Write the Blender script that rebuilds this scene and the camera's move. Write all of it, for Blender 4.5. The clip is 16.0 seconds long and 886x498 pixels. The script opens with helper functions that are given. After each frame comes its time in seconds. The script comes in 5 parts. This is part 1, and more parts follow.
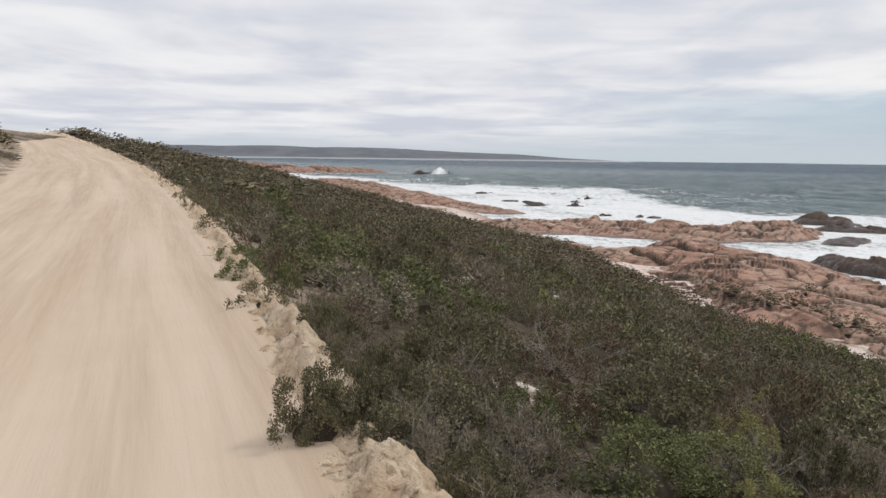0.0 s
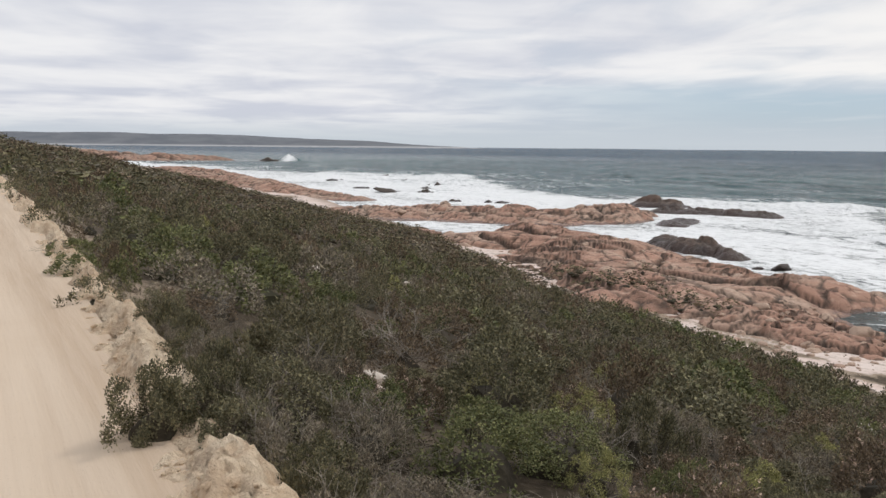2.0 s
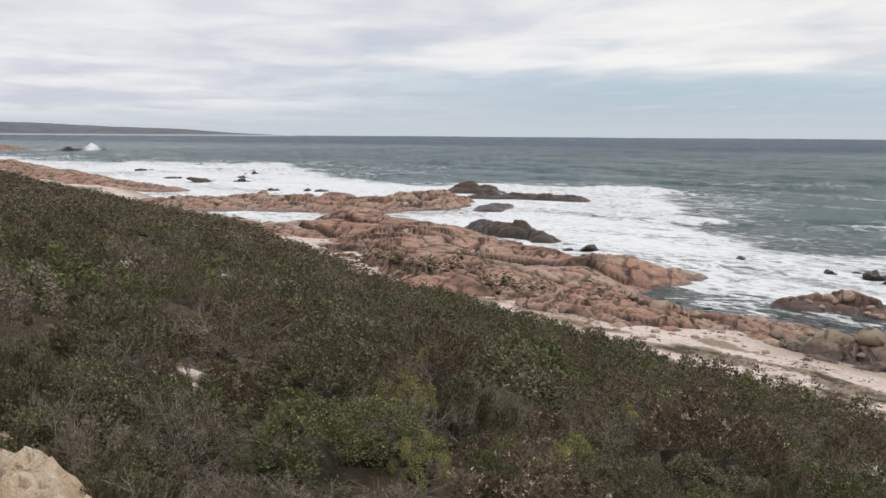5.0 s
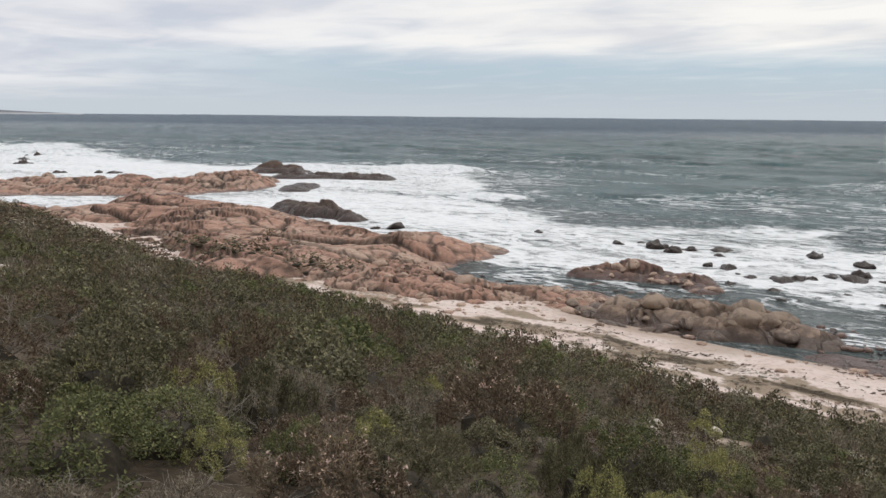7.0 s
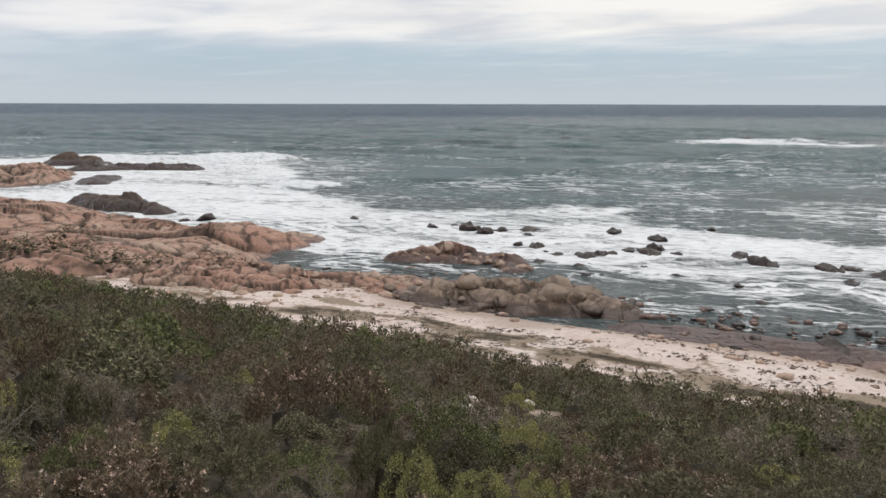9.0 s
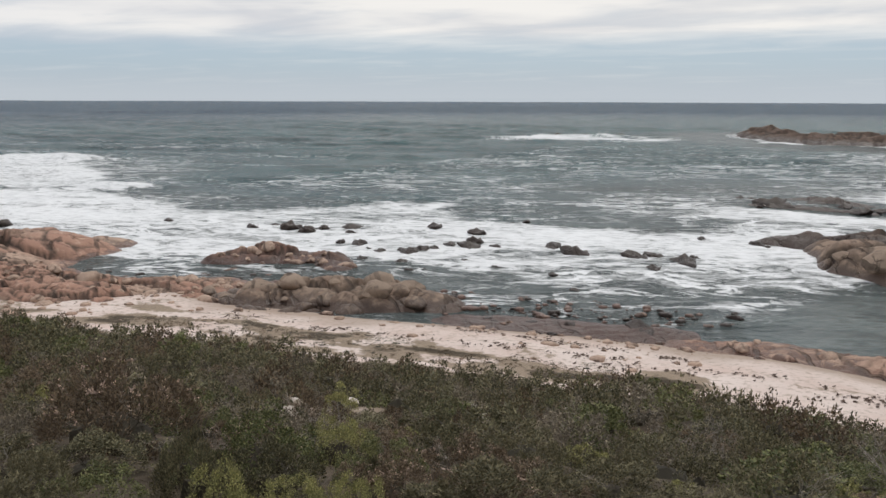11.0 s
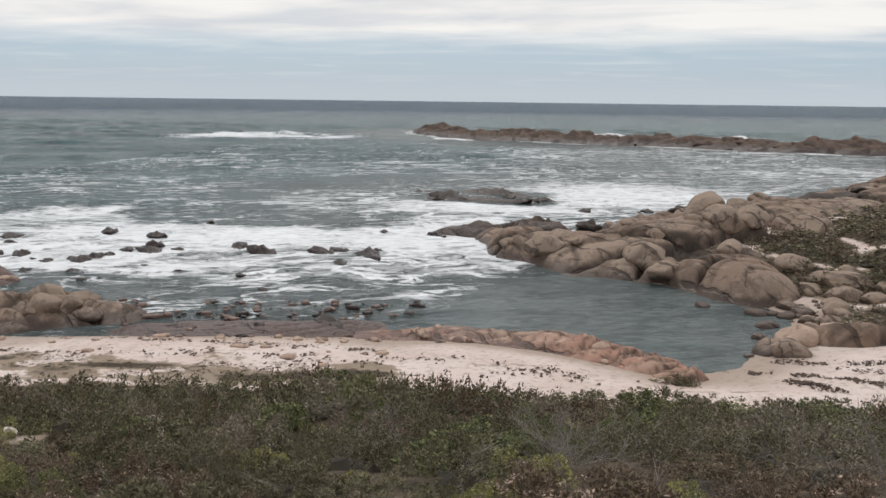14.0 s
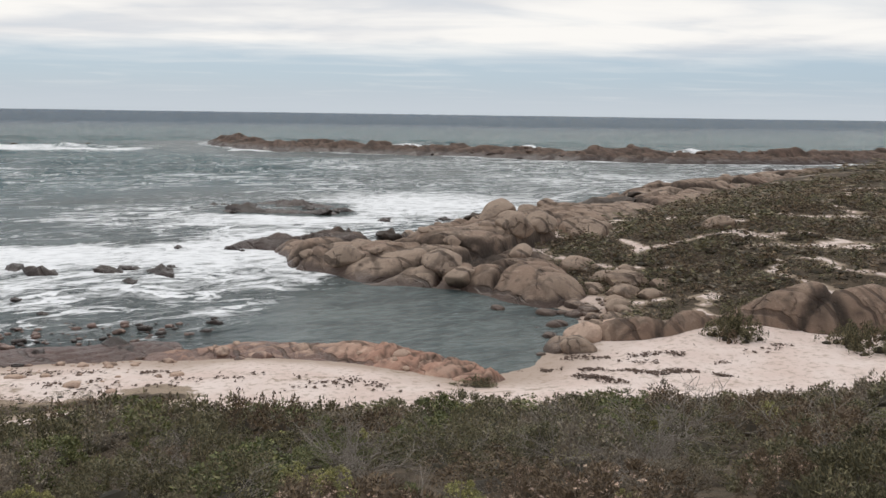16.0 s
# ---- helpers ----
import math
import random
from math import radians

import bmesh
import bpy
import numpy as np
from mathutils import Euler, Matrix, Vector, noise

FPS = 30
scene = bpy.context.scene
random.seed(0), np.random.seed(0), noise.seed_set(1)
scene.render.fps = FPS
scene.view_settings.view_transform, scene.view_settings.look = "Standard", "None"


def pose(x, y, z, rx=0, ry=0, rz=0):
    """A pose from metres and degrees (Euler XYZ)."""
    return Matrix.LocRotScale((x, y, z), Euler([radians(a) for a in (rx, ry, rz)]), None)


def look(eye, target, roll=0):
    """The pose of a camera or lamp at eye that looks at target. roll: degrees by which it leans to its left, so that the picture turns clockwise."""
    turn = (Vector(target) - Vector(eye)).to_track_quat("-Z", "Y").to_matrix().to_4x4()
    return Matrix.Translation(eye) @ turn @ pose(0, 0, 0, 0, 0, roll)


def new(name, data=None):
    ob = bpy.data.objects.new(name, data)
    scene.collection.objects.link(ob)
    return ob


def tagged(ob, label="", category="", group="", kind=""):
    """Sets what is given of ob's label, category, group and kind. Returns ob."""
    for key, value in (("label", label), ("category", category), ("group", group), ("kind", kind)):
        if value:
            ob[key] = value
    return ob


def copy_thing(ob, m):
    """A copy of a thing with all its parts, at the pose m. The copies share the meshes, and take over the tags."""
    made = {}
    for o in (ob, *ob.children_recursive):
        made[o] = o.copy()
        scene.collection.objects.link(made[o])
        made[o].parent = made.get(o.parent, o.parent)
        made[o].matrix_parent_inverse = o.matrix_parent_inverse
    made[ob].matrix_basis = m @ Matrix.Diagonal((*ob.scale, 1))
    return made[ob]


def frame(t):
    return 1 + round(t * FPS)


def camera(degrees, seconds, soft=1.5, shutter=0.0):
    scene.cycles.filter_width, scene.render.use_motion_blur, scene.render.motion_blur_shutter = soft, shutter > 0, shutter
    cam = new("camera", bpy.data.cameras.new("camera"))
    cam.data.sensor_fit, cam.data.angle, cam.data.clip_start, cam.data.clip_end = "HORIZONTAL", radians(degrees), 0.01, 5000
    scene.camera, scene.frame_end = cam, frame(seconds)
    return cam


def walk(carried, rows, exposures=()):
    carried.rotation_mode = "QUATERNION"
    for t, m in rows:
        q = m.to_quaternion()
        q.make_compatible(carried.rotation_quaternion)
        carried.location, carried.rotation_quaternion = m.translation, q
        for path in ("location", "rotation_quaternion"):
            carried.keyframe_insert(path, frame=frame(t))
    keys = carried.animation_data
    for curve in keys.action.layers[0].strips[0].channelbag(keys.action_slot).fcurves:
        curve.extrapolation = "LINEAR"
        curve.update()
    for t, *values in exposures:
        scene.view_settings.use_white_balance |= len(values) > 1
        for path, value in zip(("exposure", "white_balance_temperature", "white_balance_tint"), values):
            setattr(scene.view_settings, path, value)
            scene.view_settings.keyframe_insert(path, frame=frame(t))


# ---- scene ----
# Camera: carried by hand beside a gravel road above the shore, panning right.
cam = camera(54.1, 16.0)
ROWS = [
    (0.0, -0.000, -0.000, 1.650, 0.00, -6.09, 0.69),
    (0.5, 0.019, -0.015, 1.659, -2.22, -6.34, 0.77),
    (1.0, 0.038, -0.028, 1.666, -4.82, -6.58, 0.86),
    (1.5, 0.052, -0.027, 1.668, -7.49, -6.75, 0.78),
    (2.0, 0.063, -0.026, 1.668, -9.80, -6.86, 0.55),
    (2.5, 0.071, -0.033, 1.672, -11.55, -6.87, 0.40),
    (3.0, 0.075, -0.016, 1.666, -13.48, -6.97, 0.32),
    (3.5, 0.090, -0.023, 1.672, -15.63, -7.12, 0.51),
    (6.0, 0.112, -0.014, 1.675, -26.75, -8.40, 0.37),
    (6.5, 0.160, -0.094, 1.668, -30.20, -8.90, 0.56),
    (7.0, 0.185, -0.069, 1.675, -34.39, -8.84, 0.55),
    (7.5, 0.255, -0.043, 1.671, -38.23, -9.06, 0.42),
    (8.0, 0.302, -0.019, 1.649, -41.00, -9.39, 0.17),
    (8.5, 0.346, -0.022, 1.643, -43.51, -9.50, 0.08),
    (9.0, 0.385, -0.003, 1.635, -46.56, -9.66, 0.13),
    (9.5, 0.456, 0.002, 1.601, -50.10, -9.89, -0.02),
    (12.0, 0.558, -0.074, 1.606, -63.65, -10.00, 0.46),
    (12.5, 0.587, -0.112, 1.609, -67.10, -10.41, 0.62),
    (13.0, 0.654, -0.182, 1.587, -71.29, -10.50, 0.98),
    (13.5, 0.647, -0.242, 1.630, -75.27, -9.96, 0.85),
    (14.0, 0.674, -0.281, 1.635, -78.87, -9.83, 0.69),
    (14.5, 0.577, -0.399, 1.683, -82.54, -9.68, 0.47),
    (15.0, 0.595, -0.483, 1.686, -86.09, -9.23, 0.09),
    (15.5, 0.656, -0.556, 1.686, -89.56, -8.92, 0.32),
    (16.0, 0.700, -0.599, 1.660, -91.95, -8.98, 0.83),
]
walk(cam, [(t, pose(x, y, z, 90 + pitch, 0, yaw) @ pose(0, 0, 0, 0, 0, roll)) for t, x, y, z, yaw, pitch, roll in ROWS],
     exposures=[(0.0, 0.0), (7.5, 0.0), (9.5, -0.05), (12.0, -0.12), (14.0, -0.05), (16.0, 0.0)])

SEA = -14.0          # sea level, metres below the road beside the camera


# ---- world, sun ----
class Nodes:
    """A short way to write node trees."""

    def __init__(self, tree):
        self.tree = tree
        tree.nodes.clear()

    def put(self, socket, value):
        if isinstance(value, bpy.types.NodeSocket):
            self.tree.links.new(value, socket)
        elif value is not None:
            if isinstance(value, tuple) and len(value) == 3 and len(socket.default_value) == 4:
                value = (*value, 1.0)
            socket.default_value = value

    def add(self, kind, out=0, ins=None):
        n = self.tree.nodes.new(kind)
        for key, value in (ins or {}).items():
            self.put(n.inputs[key], value)
        return n.outputs[out]

    def math(self, op, a, b=None, c=None, clamp=False):
        ins = {0: a}
        if b is not None:
            ins[1] = b
        if c is not None:
            ins[2] = c
        o = self.add("ShaderNodeMath", 0, ins)
        o.node.operation, o.node.use_clamp = op, clamp
        return o

    def vec(self, op, a, b):
        o = self.add("ShaderNodeVectorMath", 0, {0: a, 1: b})
        o.node.operation = op
        return o

    def mix(self, fac, a, b, blend="MIX"):
        n = self.tree.nodes.new("ShaderNodeMix")
        n.data_type, n.blend_type = "RGBA", blend
        self.put(n.inputs[0], fac), self.put(n.inputs[6], a), self.put(n.inputs[7], b)
        return n.outputs[2]

    def noise(self, vec, scale, detail=4.0, rough=0.55, distort=0.0, out=0):
        return self.add("ShaderNodeTexNoise", out, {"Vector": vec, "Scale": scale, "Detail": detail, "Roughness": rough, "Distortion": distort})

    def ramp(self, fac, lo, hi, a=0.0, b=1.0):
        o = self.add("ShaderNodeMapRange", 0, {0: fac, 1: lo, 2: hi, 3: a, 4: b})
        o.node.interpolation_type = "SMOOTHSTEP"
        return o

    def mapped(self, vec, scale=(1, 1, 1), rot=(0, 0, 0)):
        return self.add("ShaderNodeMapping", 0, {"Vector": vec, "Scale": scale, "Rotation": rot})

    def bump(self, height, strength, dist, normal=None):
        return self.add("ShaderNodeBump", 0, {"Height": height, "Strength": strength, "Distance": dist, "Normal": normal})

    def attr(self, name, out=2):
        o = self.add("ShaderNodeAttribute", out)
        o.node.attribute_name = name
        return o


SUN_ELEV, SUN_AZ = radians(55), radians(70)     # behind thin cloud, over the sea; azimuth clockwise from +y
world = bpy.data.worlds.new("overcast_sky")
scene.world = world
world.use_nodes = True
w = Nodes(world.node_tree)
way = w.add("ShaderNodeTexCoord", 0)
sep = world.node_tree.nodes.new("ShaderNodeSeparateXYZ")
w.put(sep.inputs[0], way)
high = w.math("MAXIMUM", sep.outputs[2], 0.0)
lift = w.math("ADD", high, 0.055)
plane = w.add("ShaderNodeCombineXYZ", 0, {0: w.math("DIVIDE", sep.outputs[0], lift), 1: w.math("DIVIDE", sep.outputs[1], lift), 2: 0.0})
sky = w.add("ShaderNodeTexSky")
sky.node.sky_type, sky.node.sun_disc = "NISHITA", False
sky.node.sun_elevation, sky.node.sun_rotation = SUN_ELEV, SUN_AZ
clear = w.mix(1.0, sky, (0.085, 0.085, 0.085), "MULTIPLY")
clear = w.mix(0.75, clear, (0.435, 0.555, 0.685))
banks = w.noise(w.mapped(plane, (0.42, 0.5, 1)), 1.0, 4.0, 0.5, 0.4)
wisps = w.noise(w.mapped(plane, (1.3, 0.8, 1), (0, 0, 0.5)), 1.0, 5.0, 0.52, 0.5)
tone = w.math("ADD", w.math("MULTIPLY", banks, 0.65), w.math("MULTIPLY", wisps, 0.35))
seaward = w.ramp(sep.outputs[0], 0.2, 0.95)
cloud = w.mix(w.ramp(tone, 0.36, 0.62), w.mix(seaward, (0.58, 0.605, 0.68), (0.69, 0.70, 0.725)), w.mix(seaward, (0.82, 0.82, 0.835), (0.92, 0.90, 0.87)))
# cloud deck thins out low over the sea, where a paler blue shows
cover = w.math("ADD", w.ramp(high, 0.045, 0.085), w.math("MULTIPLY", w.math("SUBTRACT", wisps, 0.5), 0.9), clamp=True)
inland = w.ramp(sep.outputs[0], 0.05, 0.55, 1.0, 0.0)
cover = w.math("MAXIMUM", cover, inland)
upper = w.mix(cover, clear, cloud)
haze = w.mix(w.ramp(high, 0.0, 0.04), (0.54, 0.59, 0.64), upper)
back = w.add("ShaderNodeBackground", 0, {"Color": haze, "Strength": 1.05})
out = world.node_tree.nodes.new("ShaderNodeOutputWorld")
world.node_tree.links.new(back, out.inputs[0])

sun = new("sun", bpy.data.lights.new("sun", "SUN"))
sun.data.energy, sun.data.angle, sun.data.color = 1.15, radians(14), (1.0, 0.95, 0.88)
sun.matrix_world = look((0, 0, 80), (0 - 80 * math.sin(SUN_AZ) / math.tan(SUN_ELEV), -80 * math.cos(SUN_AZ) / math.tan(SUN_ELEV), 0))


# ---- materials ----
def material(name):
    m = bpy.data.materials.new(name)
    m.use_nodes = True
    return m, Nodes(m.node_tree)


def finish(n, color, rough=0.8, normal=None, spec=0.3, **more):
    ins = {"Base Color": color, "Roughness": rough, "Normal": normal, "Specular IOR Level": spec}
    ins.update(more)
    shader = n.add("ShaderNodeBsdfPrincipled", 0, ins)
    o = n.tree.nodes.new("ShaderNodeOutputMaterial")
    n.tree.links.new(shader, o.inputs[0])


def where(n):
    return n.add("ShaderNodeNewGeometry", 0)


def make_road():
    m, n = material("packed_sand_gravel")
    uv = n.attr("along", 1)      # x across the road, y along it, in metres
    p = where(n)
    streak = n.noise(n.mapped(uv, (1.6, 0.05, 1)), 1.0, 5, 0.6)
    fine = n.noise(n.mapped(uv, (14, 0.5, 1)), 1.0, 4, 0.65)
    patch = n.noise(p, 0.35, 5, 0.6)
    grit = n.noise(p, 60, 3, 0.7)
    c = n.mix(n.ramp(streak, 0.35, 0.65), (0.50, 0.380, 0.275), (0.65, 0.53, 0.41))
    c = n.mix(n.ramp(fine, 0.3, 0.75, 0, 0.45), c, (0.67, 0.555, 0.44))
    c = n.mix(n.ramp(patch, 0.4, 0.7, 0, 0.4), c, (0.56, 0.43, 0.31))
    c = n.mix(n.ramp(grit, 0.62, 0.75, 0, 0.45), c, (0.36, 0.27, 0.19))
    h = n.math("ADD", n.math("MULTIPLY", grit, 0.3), n.math("ADD", n.math("MULTIPLY", fine, 0.8), streak))
    finish(n, c, 0.9, n.bump(h, 0.5, 0.03), 0.15)
    return m


def make_ground():
    m, n = material("sand_and_soil")
    p = where(n)
    soil = n.attr("soil")            # 1 on the scrub slope, 0 on the beach
    wet = n.attr("wet")
    big, mid, grit = n.noise(p, 0.25, 6, 0.6), n.noise(p, 2.2, 6, 0.65), n.noise(p, 40, 3, 0.7)
    sand = n.mix(n.ramp(big, 0.3, 0.7), (0.73, 0.63, 0.575), (0.64, 0.515, 0.455))
    sand = n.mix(n.ramp(mid, 0.50, 0.66, 0, 0.7), sand, (0.38, 0.30, 0.235))
    sand = n.mix(n.math("MULTIPLY", wet, 0.75), sand, (0.33, 0.25, 0.19))
    earth = n.mix(n.ramp(mid, 0.35, 0.7), (0.050, 0.039, 0.027), (0.125, 0.096, 0.068))
    earth = n.mix(n.ramp(grit, 0.5, 0.75, 0, 0.6), earth, (0.10, 0.085, 0.06))
    edge = n.math("ADD", soil, n.math("MULTIPLY", n.math("SUBTRACT", mid, 0.5), 0.9))
    gravel = n.mix(n.ramp(grit, 0.4, 0.65), (0.36, 0.285, 0.215), (0.23, 0.18, 0.13))
    c = n.mix(n.ramp(edge, 0.70, 0.95), n.mix(n.ramp(edge, 0.30, 0.55), sand, gravel), earth)
    h = n.math("ADD", mid, n.math("MULTIPLY", grit, 0.15))
    finish(n, c, 0.92, n.bump(h, 0.5, 0.12), 0.15)
    return m


def make_bank():
    m, n = material("eroded_sandy_bank")
    p = where(n)
    big, mid, grit = n.noise(p, 1.2, 6, 0.65), n.noise(p, 7, 6, 0.7, 0.6), n.noise(p, 70, 3, 0.7)
    c = n.mix(n.ramp(mid, 0.38, 0.62), (0.68, 0.50, 0.34), (0.84, 0.68, 0.50))
    c = n.mix(n.ramp(big, 0.45, 0.65, 0, 0.7), c, (0.85, 0.71, 0.54))
    c = n.mix(n.ramp(n.noise(p, 22, 5, 0.7), 0.60, 0.74, 0, 0.5), c, (0.36, 0.245, 0.155))
    c = n.mix(n.ramp(grit, 0.62, 0.78, 0, 0.45), c, (0.34, 0.235, 0.15))
    h = n.math("ADD", n.math("MULTIPLY", mid, 1.4), n.math("MULTIPLY", n.noise(p, 24, 5, 0.7), 0.7))
    finish(n, c, 0.93, n.bump(h, 0.8, 0.10), 0.1)
    return m


def make_granite(name, light, warm, dark, tide=0.9, jointed=0.5):
    """Weathered granite: warm and pale patches, dark stains and joints, wet rock at the waterline."""
    m, n = material(name)
    p = where(n)
    rand = n.add("ShaderNodeObjectInfo", 5)
    joint, tone = n.attr("joint"), n.attr("tone")      # soil-filled joints plus painted step shade, and each block's own shade, on outcrops
    q = n.vec("ADD", p, n.add("ShaderNodeCombineXYZ", 0, {0: n.math("MULTIPLY", rand, 31.0)}))
    big, mid = n.noise(q, 0.16, 6, 0.62, 0.8), n.noise(q, 0.9, 7, 0.66, 0.5)
    grit = n.noise(q, 7, 5, 0.75)
    runs = n.noise(n.mapped(q, (1.1, 1.1, 0.14)), 1.0, 5, 0.6)
    z = n.tree.nodes.new("ShaderNodeSeparateXYZ")
    n.put(z.inputs[0], p)
    c = n.mix(n.ramp(n.math("ADD", n.math("MULTIPLY", tone, 0.5), n.math("MULTIPLY", big, 0.8)), 0.40, 0.82), light, warm)
    c = n.mix(n.ramp(mid, 0.52, 0.66, 0, 0.55), c, (light[0] * 1.3, light[1] * 1.3, light[2] * 1.3))
    c = n.mix(n.ramp(n.noise(q, 0.45, 6, 0.7, 0.4), 0.56, 0.68, 0, 0.6), c, (warm[0] * 0.62, warm[1] * 0.58, warm[2] * 0.6))
    c = n.mix(n.ramp(runs, 0.56, 0.70, 0, 0.6), c, dark)
    c = n.mix(n.ramp(grit, 0.52, 0.72, 0, 0.35), c, (dark[0] * 1.3, dark[1] * 1.2, dark[2] * 1.2))
    c = n.mix(n.math("MULTIPLY", joint, n.ramp(n.noise(q, 0.6, 4, 0.6), 0.30, 0.55, 0.45, 1.0)), c, (0.055, 0.042, 0.033))
    level = n.math("ADD", z.outputs[2], n.math("MULTIPLY", n.math("SUBTRACT", mid, 0.5), 1.8))
    shore = n.ramp(level, SEA + 0.3 * tide, SEA + 1.15 * tide, 1, 0)
    c = n.mix(n.math("MULTIPLY", shore, 0.86), c, (warm[0] * 0.30, warm[1] * 0.28, warm[2] * 0.30))
    bent = n.vec("ADD", q, n.vec("MULTIPLY", n.noise(q, 0.35, 3, 0.5, 0, 1), (1.6, 1.6, 1.6)))
    split = n.add("ShaderNodeTexWave", 1, {"Vector": n.mapped(bent, (1, 1, 0.8), (0.3, 0.5, 0.9)), "Scale": 0.16, "Distortion": 7.0, "Detail": 3.0, "Detail Scale": 0.7})
    seam = n.math("MULTIPLY", n.ramp(split, 0.90, 0.985), n.math("MULTIPLY", n.ramp(n.noise(q, 0.25, 3, 0.5), 0.42, 0.56), jointed))
    c = n.mix(seam, c, (0.06, 0.042, 0.033))
    web = n.add("ShaderNodeTexVoronoi", 0, {"Vector": n.mapped(n.vec("ADD", q, n.vec("MULTIPLY", n.noise(q, 0.9, 3, 0.6, 0, 1), (1.1, 1.1, 1.1))), (0.30, 0.62, 0.45), (0.2, 0.1, 0.6)), "Scale": 1.0})
    web.node.feature = "DISTANCE_TO_EDGE"
    fissure = n.math("MULTIPLY", n.ramp(web.node.outputs["Distance"], 0.0, 0.055, 1, 0), n.ramp(n.noise(q, 0.5, 3, 0.5), 0.50, 0.62))
    c = n.mix(n.math("MULTIPLY", fissure, 0.5), c, (0.055, 0.038, 0.030))
    stain = n.math("MULTIPLY", n.ramp(n.noise(q, 0.28, 7, 0.72, 0.5), 0.53, 0.60), n.ramp(n.noise(q, 0.07, 3, 0.5), 0.42, 0.58))
    c = n.mix(n.math("MULTIPLY", stain, 0.40), c, (dark[0] * 0.95, dark[1] * 0.92, dark[2] * 0.92))
    rough = n.math("SUBTRACT", 0.85, n.math("MULTIPLY", shore, 0.5))
    h = n.math("SUBTRACT", n.math("ADD", n.math("MULTIPLY", mid, 0.6), n.math("MULTIPLY", grit, 0.2)), n.math("ADD", n.math("MULTIPLY", seam, 0.7), n.math("MULTIPLY", fissure, 0.5)))
    finish(n, c, rough, n.bump(h, 0.8, 0.4), 0.3)
    return m


def make_sea():
    m, n = material("sea_water")
    p = where(n)
    foam, shallow, far = n.attr("foam"), n.attr("shallow"), n.attr("far")
    warp = n.noise(p, 0.07, 4, 0.6, 0, 1)
    turned = n.mapped(p, (1, 1, 1), (0, 0, radians(-25)))       # x runs with the swell, y along its crests
    q = n.vec("ADD", n.mapped(turned, (0.62, 0.36, 0.3)), n.vec("MULTIPLY", warp, (1.6, 1.6, 0)))
    lace = n.noise(q, 1.0, 10, 0.76, 0.9)
    lines = n.noise(n.vec("ADD", n.mapped(turned, (0.20, 0.075, 0.3)), n.vec("MULTIPLY", warp, (1.2, 1.2, 0))), 1.0, 7, 0.62, 0.8)
    thin = n.ramp(n.math("ABSOLUTE", n.math("SUBTRACT", lines, 0.5)), 0.0, 0.045, 1, 0)
    patch = n.ramp(n.noise(n.mapped(turned, (0.03, 0.016, 1)), 1.0, 4, 0.6), 0.38, 0.62)
    amount = n.math("ADD", foam, n.math("MULTIPLY", n.math("SUBTRACT", lace, 0.5), 2.9))
    streak = n.math("MULTIPLY", n.math("MULTIPLY", thin, n.ramp(foam, 0.04, 0.40)), n.math("ADD", n.math("MULTIPLY", patch, 0.50), 0.22))
    amount = n.math("ADD", amount, streak)
    white = n.math("MULTIPLY", n.ramp(amount, 0.42, 1.10), n.ramp(n.noise(n.mapped(turned, (1.1, 0.5, 1)), 1.0, 6, 0.7, 0.5), 0.30, 0.58, 0.72, 1.0))
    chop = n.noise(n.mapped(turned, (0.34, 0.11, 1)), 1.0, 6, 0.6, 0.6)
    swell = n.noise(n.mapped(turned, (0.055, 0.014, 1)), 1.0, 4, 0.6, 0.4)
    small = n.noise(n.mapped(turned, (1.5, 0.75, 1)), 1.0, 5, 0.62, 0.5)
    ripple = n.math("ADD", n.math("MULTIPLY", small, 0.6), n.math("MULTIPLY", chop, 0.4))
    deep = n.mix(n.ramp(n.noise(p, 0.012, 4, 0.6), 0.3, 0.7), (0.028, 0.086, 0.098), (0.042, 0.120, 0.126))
    # wave shade put into the colour: dark in the chop's troughs, dark swell bands
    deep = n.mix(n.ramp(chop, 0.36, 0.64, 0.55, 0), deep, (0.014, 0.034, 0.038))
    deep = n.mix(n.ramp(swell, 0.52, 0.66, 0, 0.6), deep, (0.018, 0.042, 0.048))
    deep = n.mix(n.math("MULTIPLY", n.ramp(foam, 0.35, 0.9), 0.55), deep, (0.15, 0.185, 0.18))
    # far sea: dimmed sky reflection put into a bluer, duller colour
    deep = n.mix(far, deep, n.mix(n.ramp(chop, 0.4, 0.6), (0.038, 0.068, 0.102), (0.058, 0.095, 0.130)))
    # ripples' light and dark sides are painted into the shallow colour
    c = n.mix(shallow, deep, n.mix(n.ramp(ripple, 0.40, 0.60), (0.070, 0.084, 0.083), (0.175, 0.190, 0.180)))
    c = n.mix(white, c, (0.87, 0.885, 0.89))
    h = n.math("ADD", n.math("MULTIPLY", small, 0.42), n.math("ADD", n.math("MULTIPLY", chop, 1.0), n.math("MULTIPLY", white, 0.10)))
    rough = n.math("ADD", n.math("MULTIPLY", white, 0.55), 0.22)
    calm = n.math("SUBTRACT", 1.0, n.math("MULTIPLY", n.attr("calm"), 0.65))
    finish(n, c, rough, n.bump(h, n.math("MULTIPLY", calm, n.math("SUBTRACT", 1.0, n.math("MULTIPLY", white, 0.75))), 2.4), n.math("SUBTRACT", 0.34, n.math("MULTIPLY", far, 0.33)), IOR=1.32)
    return m


